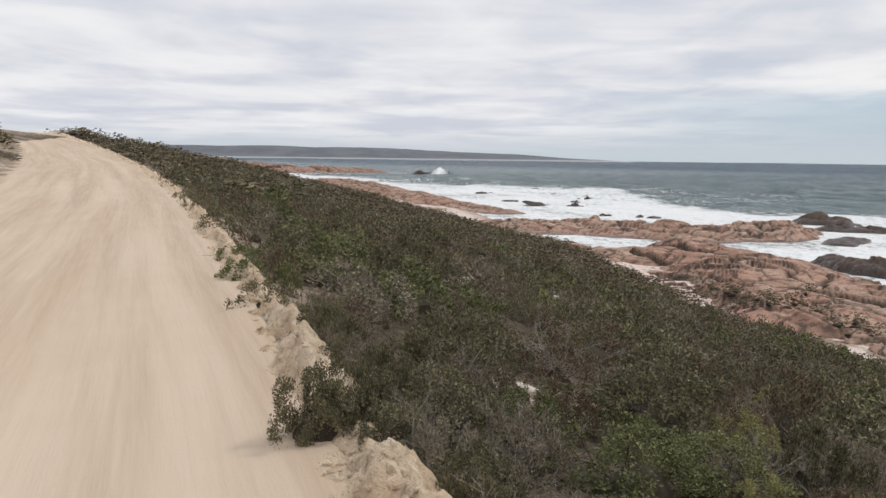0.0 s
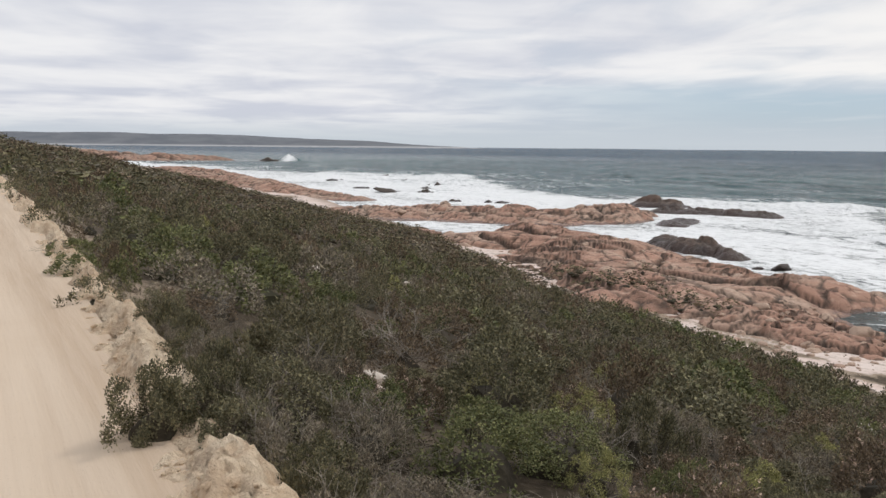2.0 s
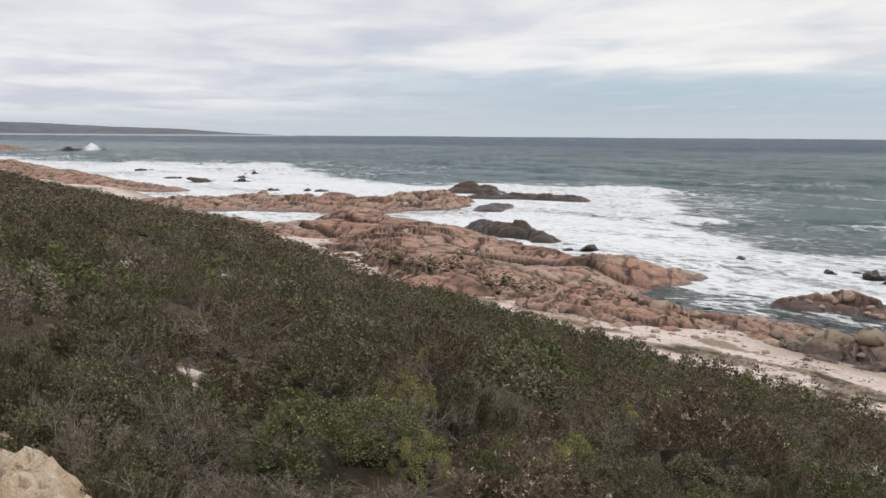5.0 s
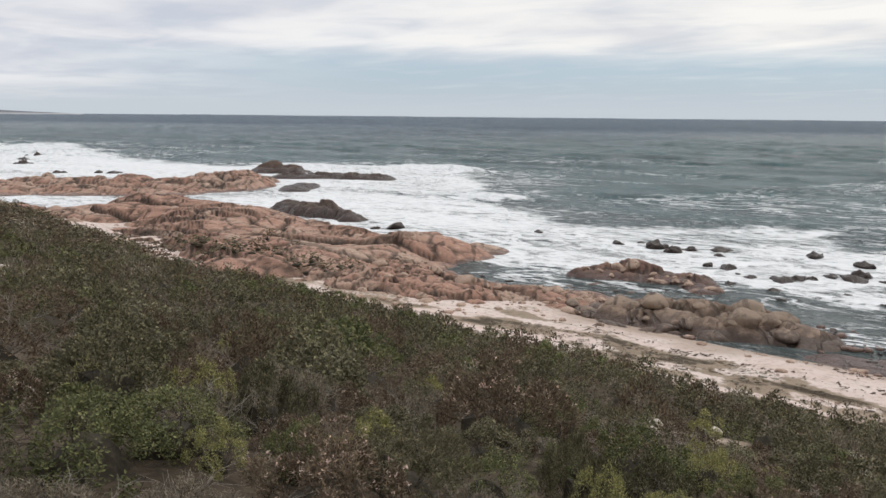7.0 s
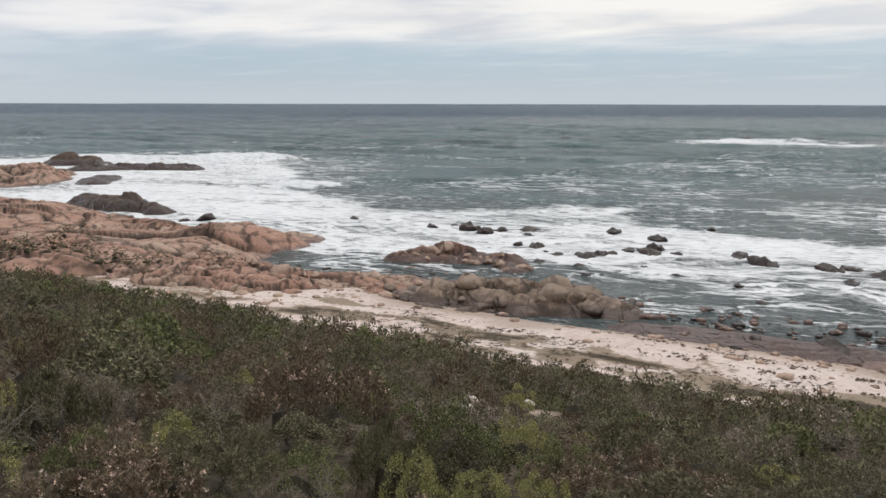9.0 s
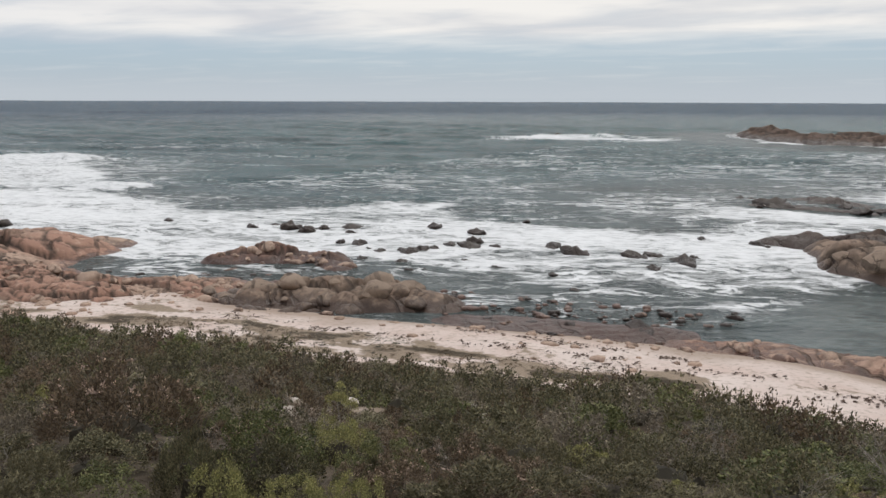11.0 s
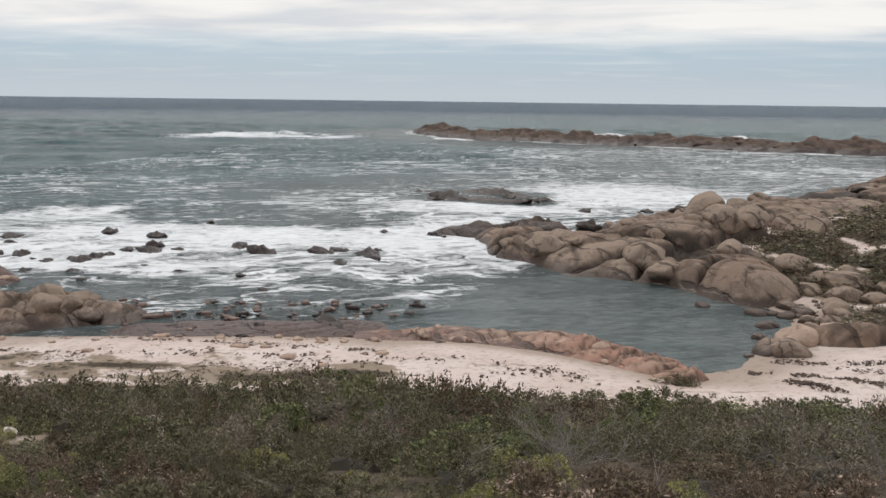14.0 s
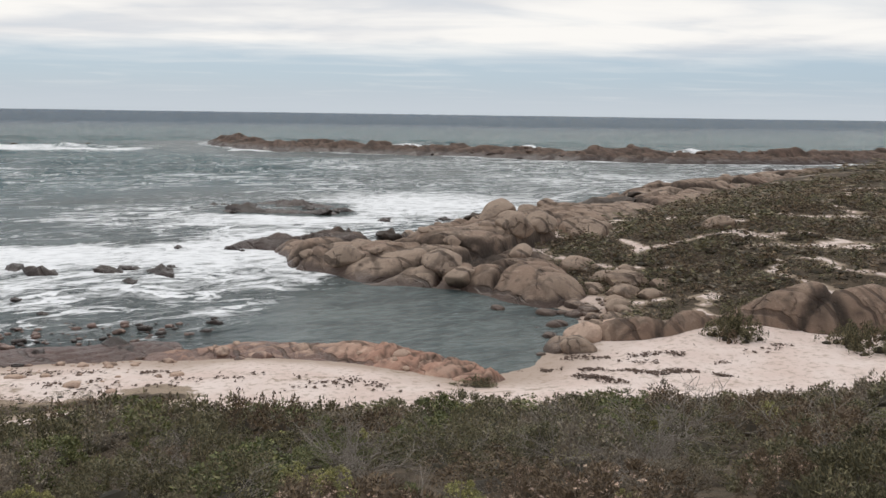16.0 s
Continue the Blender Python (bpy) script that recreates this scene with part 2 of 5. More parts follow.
def make_leaf(name, a, b, single):
    """Foliage from colour a to b; single: one plant an object, else the plants' tone is on the mesh."""
    m, n = material(name)
    tone = n.add("ShaderNodeObjectInfo", 5) if single else n.attr("tone")
    bit = n.add("ShaderNodeNewGeometry", "Random Per Island")
    c = n.mix(tone, a, b)
    c = n.mix(n.ramp(bit, 0.0, 0.5, 0.45, 0), c, (a[0] * 0.5, a[1] * 0.5, a[2] * 0.5))
    c = n.mix(n.ramp(bit, 0.5, 1, 0, 0.75), c, (b[0] * 1.95, b[1] * 1.9, b[2] * 1.65))
    c = n.mix(n.ramp(bit, 0.9, 0.96, 0, 0.5), c, (0.17, 0.13, 0.085))
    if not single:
        # joined plants: shade inside them painted near-black on the core mounds
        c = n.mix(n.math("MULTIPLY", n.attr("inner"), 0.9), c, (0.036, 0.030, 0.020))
    leaf = n.add("ShaderNodeBsdfPrincipled", 0, {"Base Color": c, "Roughness": 0.7, "Specular IOR Level": 0.22})
    glow = n.add("ShaderNodeBsdfTranslucent", 0, {"Color": c})
    both = n.add("ShaderNodeMixShader", 0, {0: 0.08, 1: leaf, 2: glow})
    n.tree.links.new(both, n.tree.nodes.new("ShaderNodeOutputMaterial").inputs[0])
    return m


def make_plain(name, a, b, scale=8.0, rough=0.85, bump=0.4):
    m, n = material(name)
    p = where(n)
    k = n.noise(p, scale, 6, 0.65)
    c = n.mix(n.ramp(k, 0.35, 0.68), a, b)
    finish(n, c, rough, n.bump(k, bump, 0.3 / scale), 0.25)
    return m


ROAD, GROUND, BANK, WATER = make_road(), make_ground(), make_bank(), make_sea()
PINK = make_granite("pink_granite", (0.50, 0.365, 0.28), (0.435, 0.255, 0.185), (0.15, 0.095, 0.07), 0.45, 0.65)
BUFF = make_granite("buff_granite", (0.345, 0.262, 0.198), (0.27, 0.188, 0.137), (0.085, 0.066, 0.054), 0.9, 0.7)
BLACK = make_granite("wet_black_rock", (0.085, 0.068, 0.055), (0.11, 0.075, 0.055), (0.035, 0.03, 0.028), 1.2)
REEF = make_granite("reef_granite", (0.17, 0.118, 0.090), (0.135, 0.088, 0.066), (0.05, 0.04, 0.034), 2.0, 0.6)
RED = make_granite("wet_red_rock", (0.29, 0.18, 0.135), (0.23, 0.13, 0.098), (0.08, 0.052, 0.042), 0.9, 0.6)
WHITE_STONE = make_plain("pale_calcrete", (0.60, 0.54, 0.47), (0.36, 0.30, 0.25), 5)
# distance haze is put into the hill's own blue-grey colour
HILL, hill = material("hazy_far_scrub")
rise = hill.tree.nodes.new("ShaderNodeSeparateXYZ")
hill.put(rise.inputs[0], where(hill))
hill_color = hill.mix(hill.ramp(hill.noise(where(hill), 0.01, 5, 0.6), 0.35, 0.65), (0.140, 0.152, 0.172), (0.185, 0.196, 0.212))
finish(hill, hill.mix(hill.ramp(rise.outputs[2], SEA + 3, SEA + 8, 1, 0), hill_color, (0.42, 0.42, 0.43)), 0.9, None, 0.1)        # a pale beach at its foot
WRACK = make_plain("dry_seaweed", (0.06, 0.042, 0.034), (0.16, 0.105, 0.078), 12)
TWIG = make_plain("dead_grey_twigs", (0.33, 0.295, 0.25), (0.19, 0.16, 0.13), 25)
# stems, and core mounds coloured dark to stand for shade inside shrubs
WOOD_AND_SHADE = make_plain("shrub_stems", (0.036, 0.030, 0.020), (0.072, 0.060, 0.042), 20)
FOLIAGE = {}
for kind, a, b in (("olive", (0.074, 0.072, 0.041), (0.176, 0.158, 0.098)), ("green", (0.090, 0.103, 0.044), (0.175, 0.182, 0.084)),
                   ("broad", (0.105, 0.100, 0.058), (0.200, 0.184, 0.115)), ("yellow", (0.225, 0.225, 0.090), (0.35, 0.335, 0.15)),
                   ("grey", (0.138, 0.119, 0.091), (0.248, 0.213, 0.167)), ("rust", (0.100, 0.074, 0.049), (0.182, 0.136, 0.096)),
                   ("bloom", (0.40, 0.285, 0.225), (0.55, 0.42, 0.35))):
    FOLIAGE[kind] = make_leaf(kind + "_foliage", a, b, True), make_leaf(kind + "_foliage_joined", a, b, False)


# ---- numeric noise for shapes ----
def hashed(i, j, seed):
    n = (i.astype(np.int64) * 374761393 + j.astype(np.int64) * 668265263 + seed * 974634777) & 0xFFFFFFFF
    n = ((n ^ (n >> 13)) * 1274126177) & 0xFFFFFFFF
    return ((n ^ (n >> 16)) & 0xFFFFFF) / float(0x1000000)


def bumps(x, y, seed=0):
    """Smooth value noise from -1 to 1, one bump a metre."""
    i, j = np.floor(x), np.floor(y)
    u, v = x - i, y - j
    u, v = u * u * (3 - 2 * u), v * v * (3 - 2 * v)
    a, b, c, d = hashed(i, j, seed), hashed(i + 1, j, seed), hashed(i, j + 1, seed), hashed(i + 1, j + 1, seed)
    return 2 * ((a * (1 - u) + b * u) * (1 - v) + (c * (1 - u) + d * u) * v) - 1


def rough(x, y, size, seed=0, octaves=4, gain=0.5):
    total, amp = 0 * x, 1.0
    for k in range(octaves):
        total = total + amp * bumps(x / size * 2 ** k + 7.1 * k, y / size * 2 ** k - 3.7 * k, seed + k)
        amp *= gain
    return total


def blocks(x, y, seed=0):
    """Jointed rock, cells about 1 m wide: nearest distance, gap to the next cell, and two random values of the cell."""
    i, j = np.floor(x), np.floor(y)
    f1, f2 = np.full(x.shape, 9.0), np.full(x.shape, 9.0)
    r1, r2, ox, oy = 0 * x, 0 * x, 0 * x, 0 * x
    for a in (-1, 0, 1):
        for b in (-1, 0, 1):
            dx = i + a + hashed(i + a, j + b, seed) - x
            dy = j + b + hashed(i + a, j + b, seed + 1) - y
            d = np.hypot(dx, dy)
            near = d < f1
            f2 = np.where(near, f1, np.minimum(f2, d))
            f1 = np.where(near, d, f1)
            r1 = np.where(near, hashed(i + a, j + b, seed + 2), r1)
            r2 = np.where(near, hashed(i + a, j + b, seed + 3), r2)
            ox, oy = np.where(near, -dx, ox), np.where(near, -dy, oy)
    return f1, f2 - f1, r1, r2, ox, oy


def step(v, lo, hi):
    k = np.clip((v - lo) / (hi - lo + 0.0), 0, 1)
    return k * k * (3 - 2 * k)


# ---- the plan ----
# Waterline from the north, round the cove and the southern point; inland side to the west.
SHORE = np.array([(-900, 1600), (-300, 900), (-107, 600), (-60, 520), (-22, 420), (2, 300), (10, 240), (16, 190), (24, 152), (33, 138),
                  (46, 118), (50, 100), (52, 86), (49, 72), (46, 62), (49, 53), (47, 46), (49, 38), (51, 30), (53, 22), (54, 15),
                  (54.5, 8), (53.5, 0), (50.5, -5), (53, -8), (59, -10.5), (63, -13), (68, -14), (73, -9.5), (77, -4), (81, 1.5), (86, 6), (94, 9), (103, -3), (112, -12),
                  (127, -25), (146, -40), (178, -60), (202, -77), (234, -106), (266, -150), (330, -260), (500, -600), (900, -1500),
                  (-2000, -1500), (-2000, 1600)], float)


def segment_distance(x, y, a, b):
    dx, dy = b[0] - a[0], b[1] - a[1]
    k = np.clip(((x - a[0]) * dx + (y - a[1]) * dy) / (dx * dx + dy * dy), 0, 1)
    return np.hypot(x - a[0] - k * dx, y - a[1] - k * dy), k


def inland(x, y):
    """Metres from the waterline: plus on land, minus at sea."""
    d, inside = np.full(np.shape(x), 1e9), np.zeros(np.shape(x), bool)
    for a, b in zip(SHORE, np.roll(SHORE, -1, 0)):
        d = np.minimum(d, segment_distance(x, y, a, b)[0])
        if a[1] != b[1]:
            inside ^= ((a[1] > y) != (b[1] > y)) & (x < (b[0] - a[0]) * (y - a[1]) / (b[1] - a[1]) + a[0])
    return np.where(inside, d, -d)


def across(x, y):
    """s: metres right of the road's edge line beside the camera; u: metres along the road."""
    return 0.966 * x + 0.26 * y - 0.77, -0.26 * x + 0.966 * y


def edge(u):
    """The road's right edge, as s."""
    v = np.clip(u, 0, 150)
    return -0.0012 * v * v - 0.029 * v - 0.22


def road_height(u):
    v = np.clip(u, 0, 112)
    return 0.00031 * v * v - 0.02 * np.clip(u - 112, 0, 200)


def ground_height(x, y, detail=True):
    s, u = across(x, y)
    d = inland(x, y)
    e = edge(u)
    t = np.maximum(s - np.maximum(e, -16), 0)
    steep = 1 - 0.0026 * np.clip(u, 0, 105) + 0.006 * np.clip(-u, 0, 40)
    slope = road_height(u) + 0.10 - steep * (0.29 * t + 0.0006 * t * t)
    slope = slope + 0.20 * step(t, 3, 9) * rough(x, y, 17.0, 2, 2) - 0.55 * np.exp(-((x - 12) / 9) ** 2 - ((y - 19) / 8) ** 2)
    slope = slope - 0.7 * np.exp(-((x - 22) / 6) ** 2 - ((y + 4) / 5) ** 2) - 0.7 * np.exp(-((x - 24) / 9) ** 2 - ((y - 74) / 16) ** 2)
    slope = np.where(s < e - 6.2, road_height(u) + np.clip((e - 6.2 - s) * 0.35, 0, 1.4) + np.clip((e - 10 - s) * 0.05, 0, 30), slope)
    south = step(-y - 0.2 * (x - 60), 10, 30) * (x > 20)
    rise = 2.0 - 0.7 * step(y, 46, 62)
    beach = SEA + rise * (1 - np.exp(-np.maximum(d, 0) / 9)) + south * (3.3 * step(d, 3, 34) + 0.02 * np.clip(d - 30, 0, 300)) * step(x, 54, 68)
    beach = np.where(d < 0, SEA + np.maximum(0.10 * d, -6), beach)
    k = 0.6
    z = np.maximum(slope, beach) + k * np.log1p(np.exp(-np.abs(slope - beach) / k))
    if detail:
        bush = step(slope - beach, -0.3, 1.0)
        z = z + bush * 0.28 * rough(x, y, 5.0, 3) * step(s - e, 0.5, 3) + (1 - bush) * 0.13 * rough(x, y, 4.0, 9) * step(d, -1, 4)
        z = z + south * step(d, 10, 40) * 0.7 * rough(x, y, 22.0, 12)
    on_road = (s < e + 0.05) & (s > e - 6.3)
    return np.where(on_road, road_height(u) - 0.12, z), slope - beach, d


# ---- mesh helpers ----
def mesh_object(name, verts, faces, mat, parent=None, smooth=True):
    """A mesh object; faces: one array of equal faces, or a list of such arrays."""
    me = bpy.data.meshes.new(name)
    verts = np.asarray(verts, np.float32)
    sets = [np.asarray(f, np.int32) for f in (faces if isinstance(faces, list) else [faces])]
    corner = np.concatenate([f.ravel() for f in sets])
    sizes = np.concatenate([np.full(len(f), f.shape[1], np.int32) for f in sets])
    me.vertices.add(len(verts))
    me.vertices.foreach_set("co", verts.ravel())
    me.loops.add(len(corner))
    me.loops.foreach_set("vertex_index", corner)
    me.polygons.add(len(sizes))
    me.polygons.foreach_set("loop_start", np.concatenate([[0], np.cumsum(sizes)[:-1]]).astype(np.int32))
    me.polygons.foreach_set("use_smooth", np.full(len(sizes), smooth))
    me.update(calc_edges=True)
    me.materials.append(mat)
    ob = new(name, me)
    if parent:
        ob.parent = parent
    return ob


def point_values(ob, name, values):
    a = ob.data.attributes.new(name, "FLOAT", "POINT")
    a.data.foreach_set("value", np.asarray(values, np.float32).ravel())


def sheet_faces(rows, cols, keep=None):
    i = np.arange(rows * cols).reshape(rows, cols)
    f = np.stack([i[:-1, :-1], i[:-1, 1:], i[1:, 1:], i[1:, :-1]], -1).reshape(-1, 4)
    if keep is not None:
        f = f[keep.ravel()[f].any(1)]
    return f


def trimmed(verts, faces):
    used = np.unique(faces)
    back = np.zeros(len(verts), np.int64)
    back[used] = np.arange(len(used))
    return verts[used], back[faces], used


def spaced(*pieces):
    """Grid lines: (start, end, spacing) runs, joined in order."""
    return np.unique(np.round(np.concatenate([np.arange(a, b, c) for a, b, c in pieces]), 3))


# ---- ground, road, bank ----
# pale stones bare among the scrub: x, y, width
PALE = [(0.93, 9.35, 0.4), (1.3, 9.2, 0.3), (0.4, 22, 0.8), (1.0, 22.4, 0.5), (-1.0, 19.8, 0.5), (3.6, 28, 0.6), (5.8, 32.8, 0.6), (15, 20, 0.7), (13.9, 12, 0.5), (12.2, 10.6, 0.45),
        (14.5, 10.9, 0.5), (16.1, 8.3, 0.6), (18.9, 7.5, 0.7), (22, 9, 0.5), (14, 7.4, 0.5), (26.5, 10.5, 0.6), (21, 11.5, 0.5)]
gx = spaced((-2000, -200, 150), (-200, -40, 10), (-40, -12, 1.5), (-12, 62, 0.6), (62, 150, 1.3), (150, 330, 5), (330, 900, 60))
gy = spaced((-1500, -300, 120), (-300, -90, 10), (-90, -40, 1.3), (-40, 66, 0.6), (66, 210, 1.4), (210, 620, 8), (620, 1700, 90))
def sand_path(x, y, wide=0.16):
    """Winding strips of bare sand through the southern scrub."""
    return 1 - step(np.abs(rough(x, y, 9, 151, 3)), 0.3 * wide, wide)


X, Y = np.meshgrid(gx, gy)
Z, scrub_side, D = ground_height(X, Y)
ground = mesh_object("ground", np.stack([X, Y, Z], -1).reshape(-1, 3), sheet_faces(len(gy), len(gx)), GROUND)
SA, UA = across(X, Y)
soil_here = (step(scrub_side + 0.5 * rough(X, Y, 3.0, 21), -0.2, 0.6) * (0.5 + 0.5 * step(SA - edge(UA) + 0.3 * rough(X, Y, 1.5, 26, 2), 0.7, 1.7)) + 1.2 * step(-Y - 0.25 * (X - 70), 8, 12) * step(D, 2, 6) * step(X, 59, 62) * (1 - 0.9 * sand_path(X, Y))
             + 0.72 * (1 - step(segment_distance(X, Y, (37, 46), (42, 13))[0] + 2.2 * rough(X, Y, 4, 99, 4), 1.0, 3.6)) * step(rough(X * 0.96 + Y * 0.28, (Y * 0.96 - X * 0.28) * 0.4, 1.6, 29, 4), -0.9, 0.15)
             + 0.45 * step(rough(X, Y, 7, 23, 3), 0.1, 0.5) * step(Y, 44, 52) * (D > 4)
             + 0.42 * step(rough(X * 0.96 + Y * 0.28, (Y * 0.96 - X * 0.28) * 0.3, 2.2, 25, 4), 0.25, 0.75) * (D > 2.5) * (Y > -9) * (X < 60))
point_values(ground, "wet", step(D + 1.5 * rough(X, Y, 5, 24, 3), 6.0, 1.0))
for px, py, wide in PALE:
    soil_here = soil_here * (1 - 0.62 * np.exp(-((X - px) ** 2 + (Y - py) ** 2) / (0.5 + 0.8 * wide) ** 2))
point_values(ground, "soil", soil_here)
tagged(ground, "sandy coastal ground sloping from scrub to a pale beach", "ground", kind="structure")

ru, rs = spaced((-40, 0, 1.0), (0, 30, 0.3), (30, 170, 1.0)), np.linspace(-6.6, 0.25, 60)
U, S = np.meshgrid(ru, rs, indexing="ij")
ruts = -0.035 * np.exp(-((S + 1.5) / 0.30) ** 2) - 0.035 * np.exp(-((S + 3.1) / 0.30) ** 2) - 0.02 * np.exp(-((S + 4.7) / 0.4) ** 2)
wob = 0.25 * rough(U, 0 * U, 14.0, 31, 2)
RS = edge(U) + S
RZ = road_height(U) + ruts * (1 + 0.5 * rough(U, S + wob, 2.5, 4)) + 0.012 * rough(U * 0.25, S + wob, 0.35, 5) + 0.05 * step(S, -0.5, 0.2) + 0.02


def plan(s, u):
    s = s + 0.77
    den = 0.966 * 0.966 + 0.26 * 0.26
    return (0.966 * s - 0.26 * u) / den, (0.26 * s + 0.966 * u) / den


RX, RY = plan(RS, U)
road = mesh_object("road", np.stack([RX, RY, RZ], -1).reshape(-1, 3), sheet_faces(len(ru), len(rs)), ROAD)
a = road.data.attributes.new("along", "FLOAT_VECTOR", "POINT")
a.data.foreach_set("vector", np.stack([S + wob, U, 0 * U], -1).astype(np.float32).ravel())
tagged(road, "pale packed sand gravel road with faint wheel tracks", "road", kind="structure")


def bank_height(u, k):
    """Height over the road at k metres right of its edge: a low crumbling scarp."""
    front = 0.10 + 0.13 * rough(u, 0 * u, 1.5, 41, 3)
    top = (0.30 + 0.06 * rough(u, 0 * u, 1.3, 44, 3)) * (1 - 0.5 * step(u, 8.0, 9.0)) * (1 - 0.4 * step(u, 3.9, 4.5) * (1 - step(u, 5.1, 5.6)))
    face = step(k, front, front + 0.30 + 0.2 * bumps(u / 0.5, 0 * u, 47))
    toe = step(k, 0, 0.1) * 0.06 * np.exp(-((k - front) / 0.14) ** 2) * (1 + bumps(u / 0.25, k / 0.2, 52))
    wu = u + 0.06 * rough(u, k, 0.15, 57, 2)
    f1, gap, r1, r2, ox, oy = blocks(wu / 0.17, k / 0.12, 48)
    clods = 0.11 * (r1 - 0.4) * (1 - f1) - 0.05 * (1 - step(gap, 0, 0.16))
    return top * face + toe + (clods + 0.08 * rough(u, k, 0.2, 45, 4)) * step(k, 0.03, 0.24)


bu, bk = spaced((-6, 18, 0.035), (18, 40, 0.15), (40, 120, 1.0)), np.linspace(-0.22, 1.0, 48)
U, K = np.meshgrid(bu, bk, indexing="ij")
BX, BY = plan(edge(U) + K, U)
base = ground_height(BX, BY)[0]
back = step(K, 0.34, 0.85)
BZ = (road_height(U) + bank_height(U, K)) * (1 - back) + (base - 0.10) * back - 0.10 * (1 - step(K, -0.22, -0.05))
bank = mesh_object("road_bank", np.stack([BX, BY, BZ], -1).reshape(-1, 3), sheet_faces(len(bu), len(bk)), BANK)
tagged(bank, "low eroded sandy bank along the road's edge", "earth bank", kind="structure")

# ---- rock outcrops ----
OUTCROPS = []


def outcrop(name, label, mat, size, *points, relief=1.0):
    """Plan an outcrop: block size, then ridge points (x, y, half-width, height over the sea); relief: how deeply it is broken."""
    OUTCROPS.append((name, label, mat, size, points, relief))


outcrop("granite_platform", "broad pink granite platform cracked into slabs above the surf", PINK, 6.5,
        (14, 134, 11, 1.9), (28, 127, 13, 2.4), (41, 124, 15, 2.8), (40, 108, 16, 2.6), (38, 92, 18, 2.4), (38, 79, 16, 2.4), (50, 80, 9.5, 2.0), (59, 80, 4, 0.9), relief=0.55)
outcrop("granite_platform", "low pink granite platform with a guano-white knob", PINK, 4.6,
        (16, 192, 14, 1.5), (34, 192, 18, 1.8), (52, 177, 14, 1.9), (66, 176, 10, 2.5), (74, 185, 6, 2.0), relief=0.7)
outcrop("granite_platform", "far flat pink granite shelf washed by waves", PINK, 5.0,
        (-58, 455, 24, 3.0), (-38, 385, 23, 2.6), (-16, 320, 19, 2.2), (0, 268, 11, 1.4), (16, 246, 8, 1.0), relief=0.8)
outcrop("granite_platform", "distant low granite shelf with white water round it", PINK, 10.0,
        (-260, 900, 50, 7.0), (-180, 830, 44, 6.0), (-120, 790, 36, 5.5), (-70, 800, 20, 3.5), relief=0.6)
outcrop("granite_outcrop", "rounded buff granite domes beside the beach", BUFF, 2.2,
        (49.5, 47.5, 2.6, 0.8), (52, 43.5, 3.4, 1.1), (54.5, 38.5, 3.4, 1.2), (55.5, 34.5, 2, 0.7), relief=0.8)
outcrop("granite_outcrop", "dark red broken rocks between tide pools", RED, 2.0,
        (60, 62, 2.4, 1.3), (64, 58, 3.0, 1.4), (66, 54, 2.4, 1.0), (63, 50, 1.8, 0.6))
outcrop("granite_outcrop", "low rounded red rocks at the tide line", PINK, 3.0,
        (38, 66, 10, 1.6), (43, 57, 7, 1.2), (51, 53, 4, 0.7), relief=0.8)
outcrop("granite_shelf", "smooth orange granite shelf edging the sheltered cove", PINK, 2.2,
        (55, 15, 1.6, 0.25), (56, 9, 1.8, 0.4), (55, 3, 2.6, 0.75), (51.5, -2, 2.6, 0.95), (48.5, -5, 1.8, 1.05))
outcrop("granite_shelf", "low broken reddish rock shelf awash below the sand", RED, 1.8,
        (52.5, 30, 2.2, 0.10), (54.5, 23, 2.8, 0.16), (56, 17, 2.2, 0.30), relief=1.5)
outcrop("granite_headland", "bulky buff granite headland of rounded boulders", BUFF, 7.5,
        (99, 12, 3.5, 1.0), (91, 5, 7.5, 2.9), (86, -3, 8, 3.3), (96, -9, 9, 3.9), (80, -9, 5, 2.4), (73, -13.5, 3.4, 1.6), relief=0.5)
outcrop("granite_headland", "long weathered granite ridge along the seaward side", BUFF, 10.0,
        (106, -8, 6, 2.2), (118, -17, 8, 2.3), (134, -28, 10, 2.6), (156, -46, 11, 2.7), (176, -60, 10, 2.7), (200, -82, 9, 2.0), (232, -108, 9, 1.4), relief=0.42)
outcrop("granite_outcrop", "pale granite slab and rounded bluff above the white sand", BUFF, 4.5,
        (60, -14.6, 1.5, 1.9), (58.6, -17, 2.4, 2.5), (57.6, -20.5, 1.8, 2.1), (58.5, -24.5, 2.8, 3.2), (58.0, -29, 4.0, 4.1), (58.5, -36, 4.0, 4.0), relief=0.26)
outcrop("reef_island", "long dark granite reef lying off the point", REEF, 5.0,
        (408, 88, 7, 2.0), (385, 76, 12, 4.2), (350, 52, 13, 3.3), (338, 18, 14, 3.4), (324, -24, 14, 2.9), (306, -58, 14, 3.5), (297, -90, 15, 3.3), (298, -128, 14, 3.4), (325, -180, 16, 3.6), (370, -260, 18, 3.6))
outcrop("granite_outcrop", "dark wet domed rock lying off the granite platform", REEF, 3.0,
        (59.5, 131, 3.4, 1.5), (60.5, 122, 4.2, 2.2), (61.5, 112, 2.6, 1.0))
outcrop("granite_outcrop", "dark domed rock ringed by white surf", REEF, 3.0,
        (92, 216, 5.0, 2.2), (96, 209, 4.5, 1.8))
outcrop("granite_outcrop", "flat dark rock washed over by the surf", REEF, 3.0,
        (87, 197, 3.4, 1.0), (96, 194, 5.0, 1.3), (99, 188, 3.0, 0.7))
outcrop("granite_outcrop", "low dark rock streaming with surf", REEF, 2.5,
        (100, 186, 3.5, 1.2), (105, 181, 4.2, 1.6))
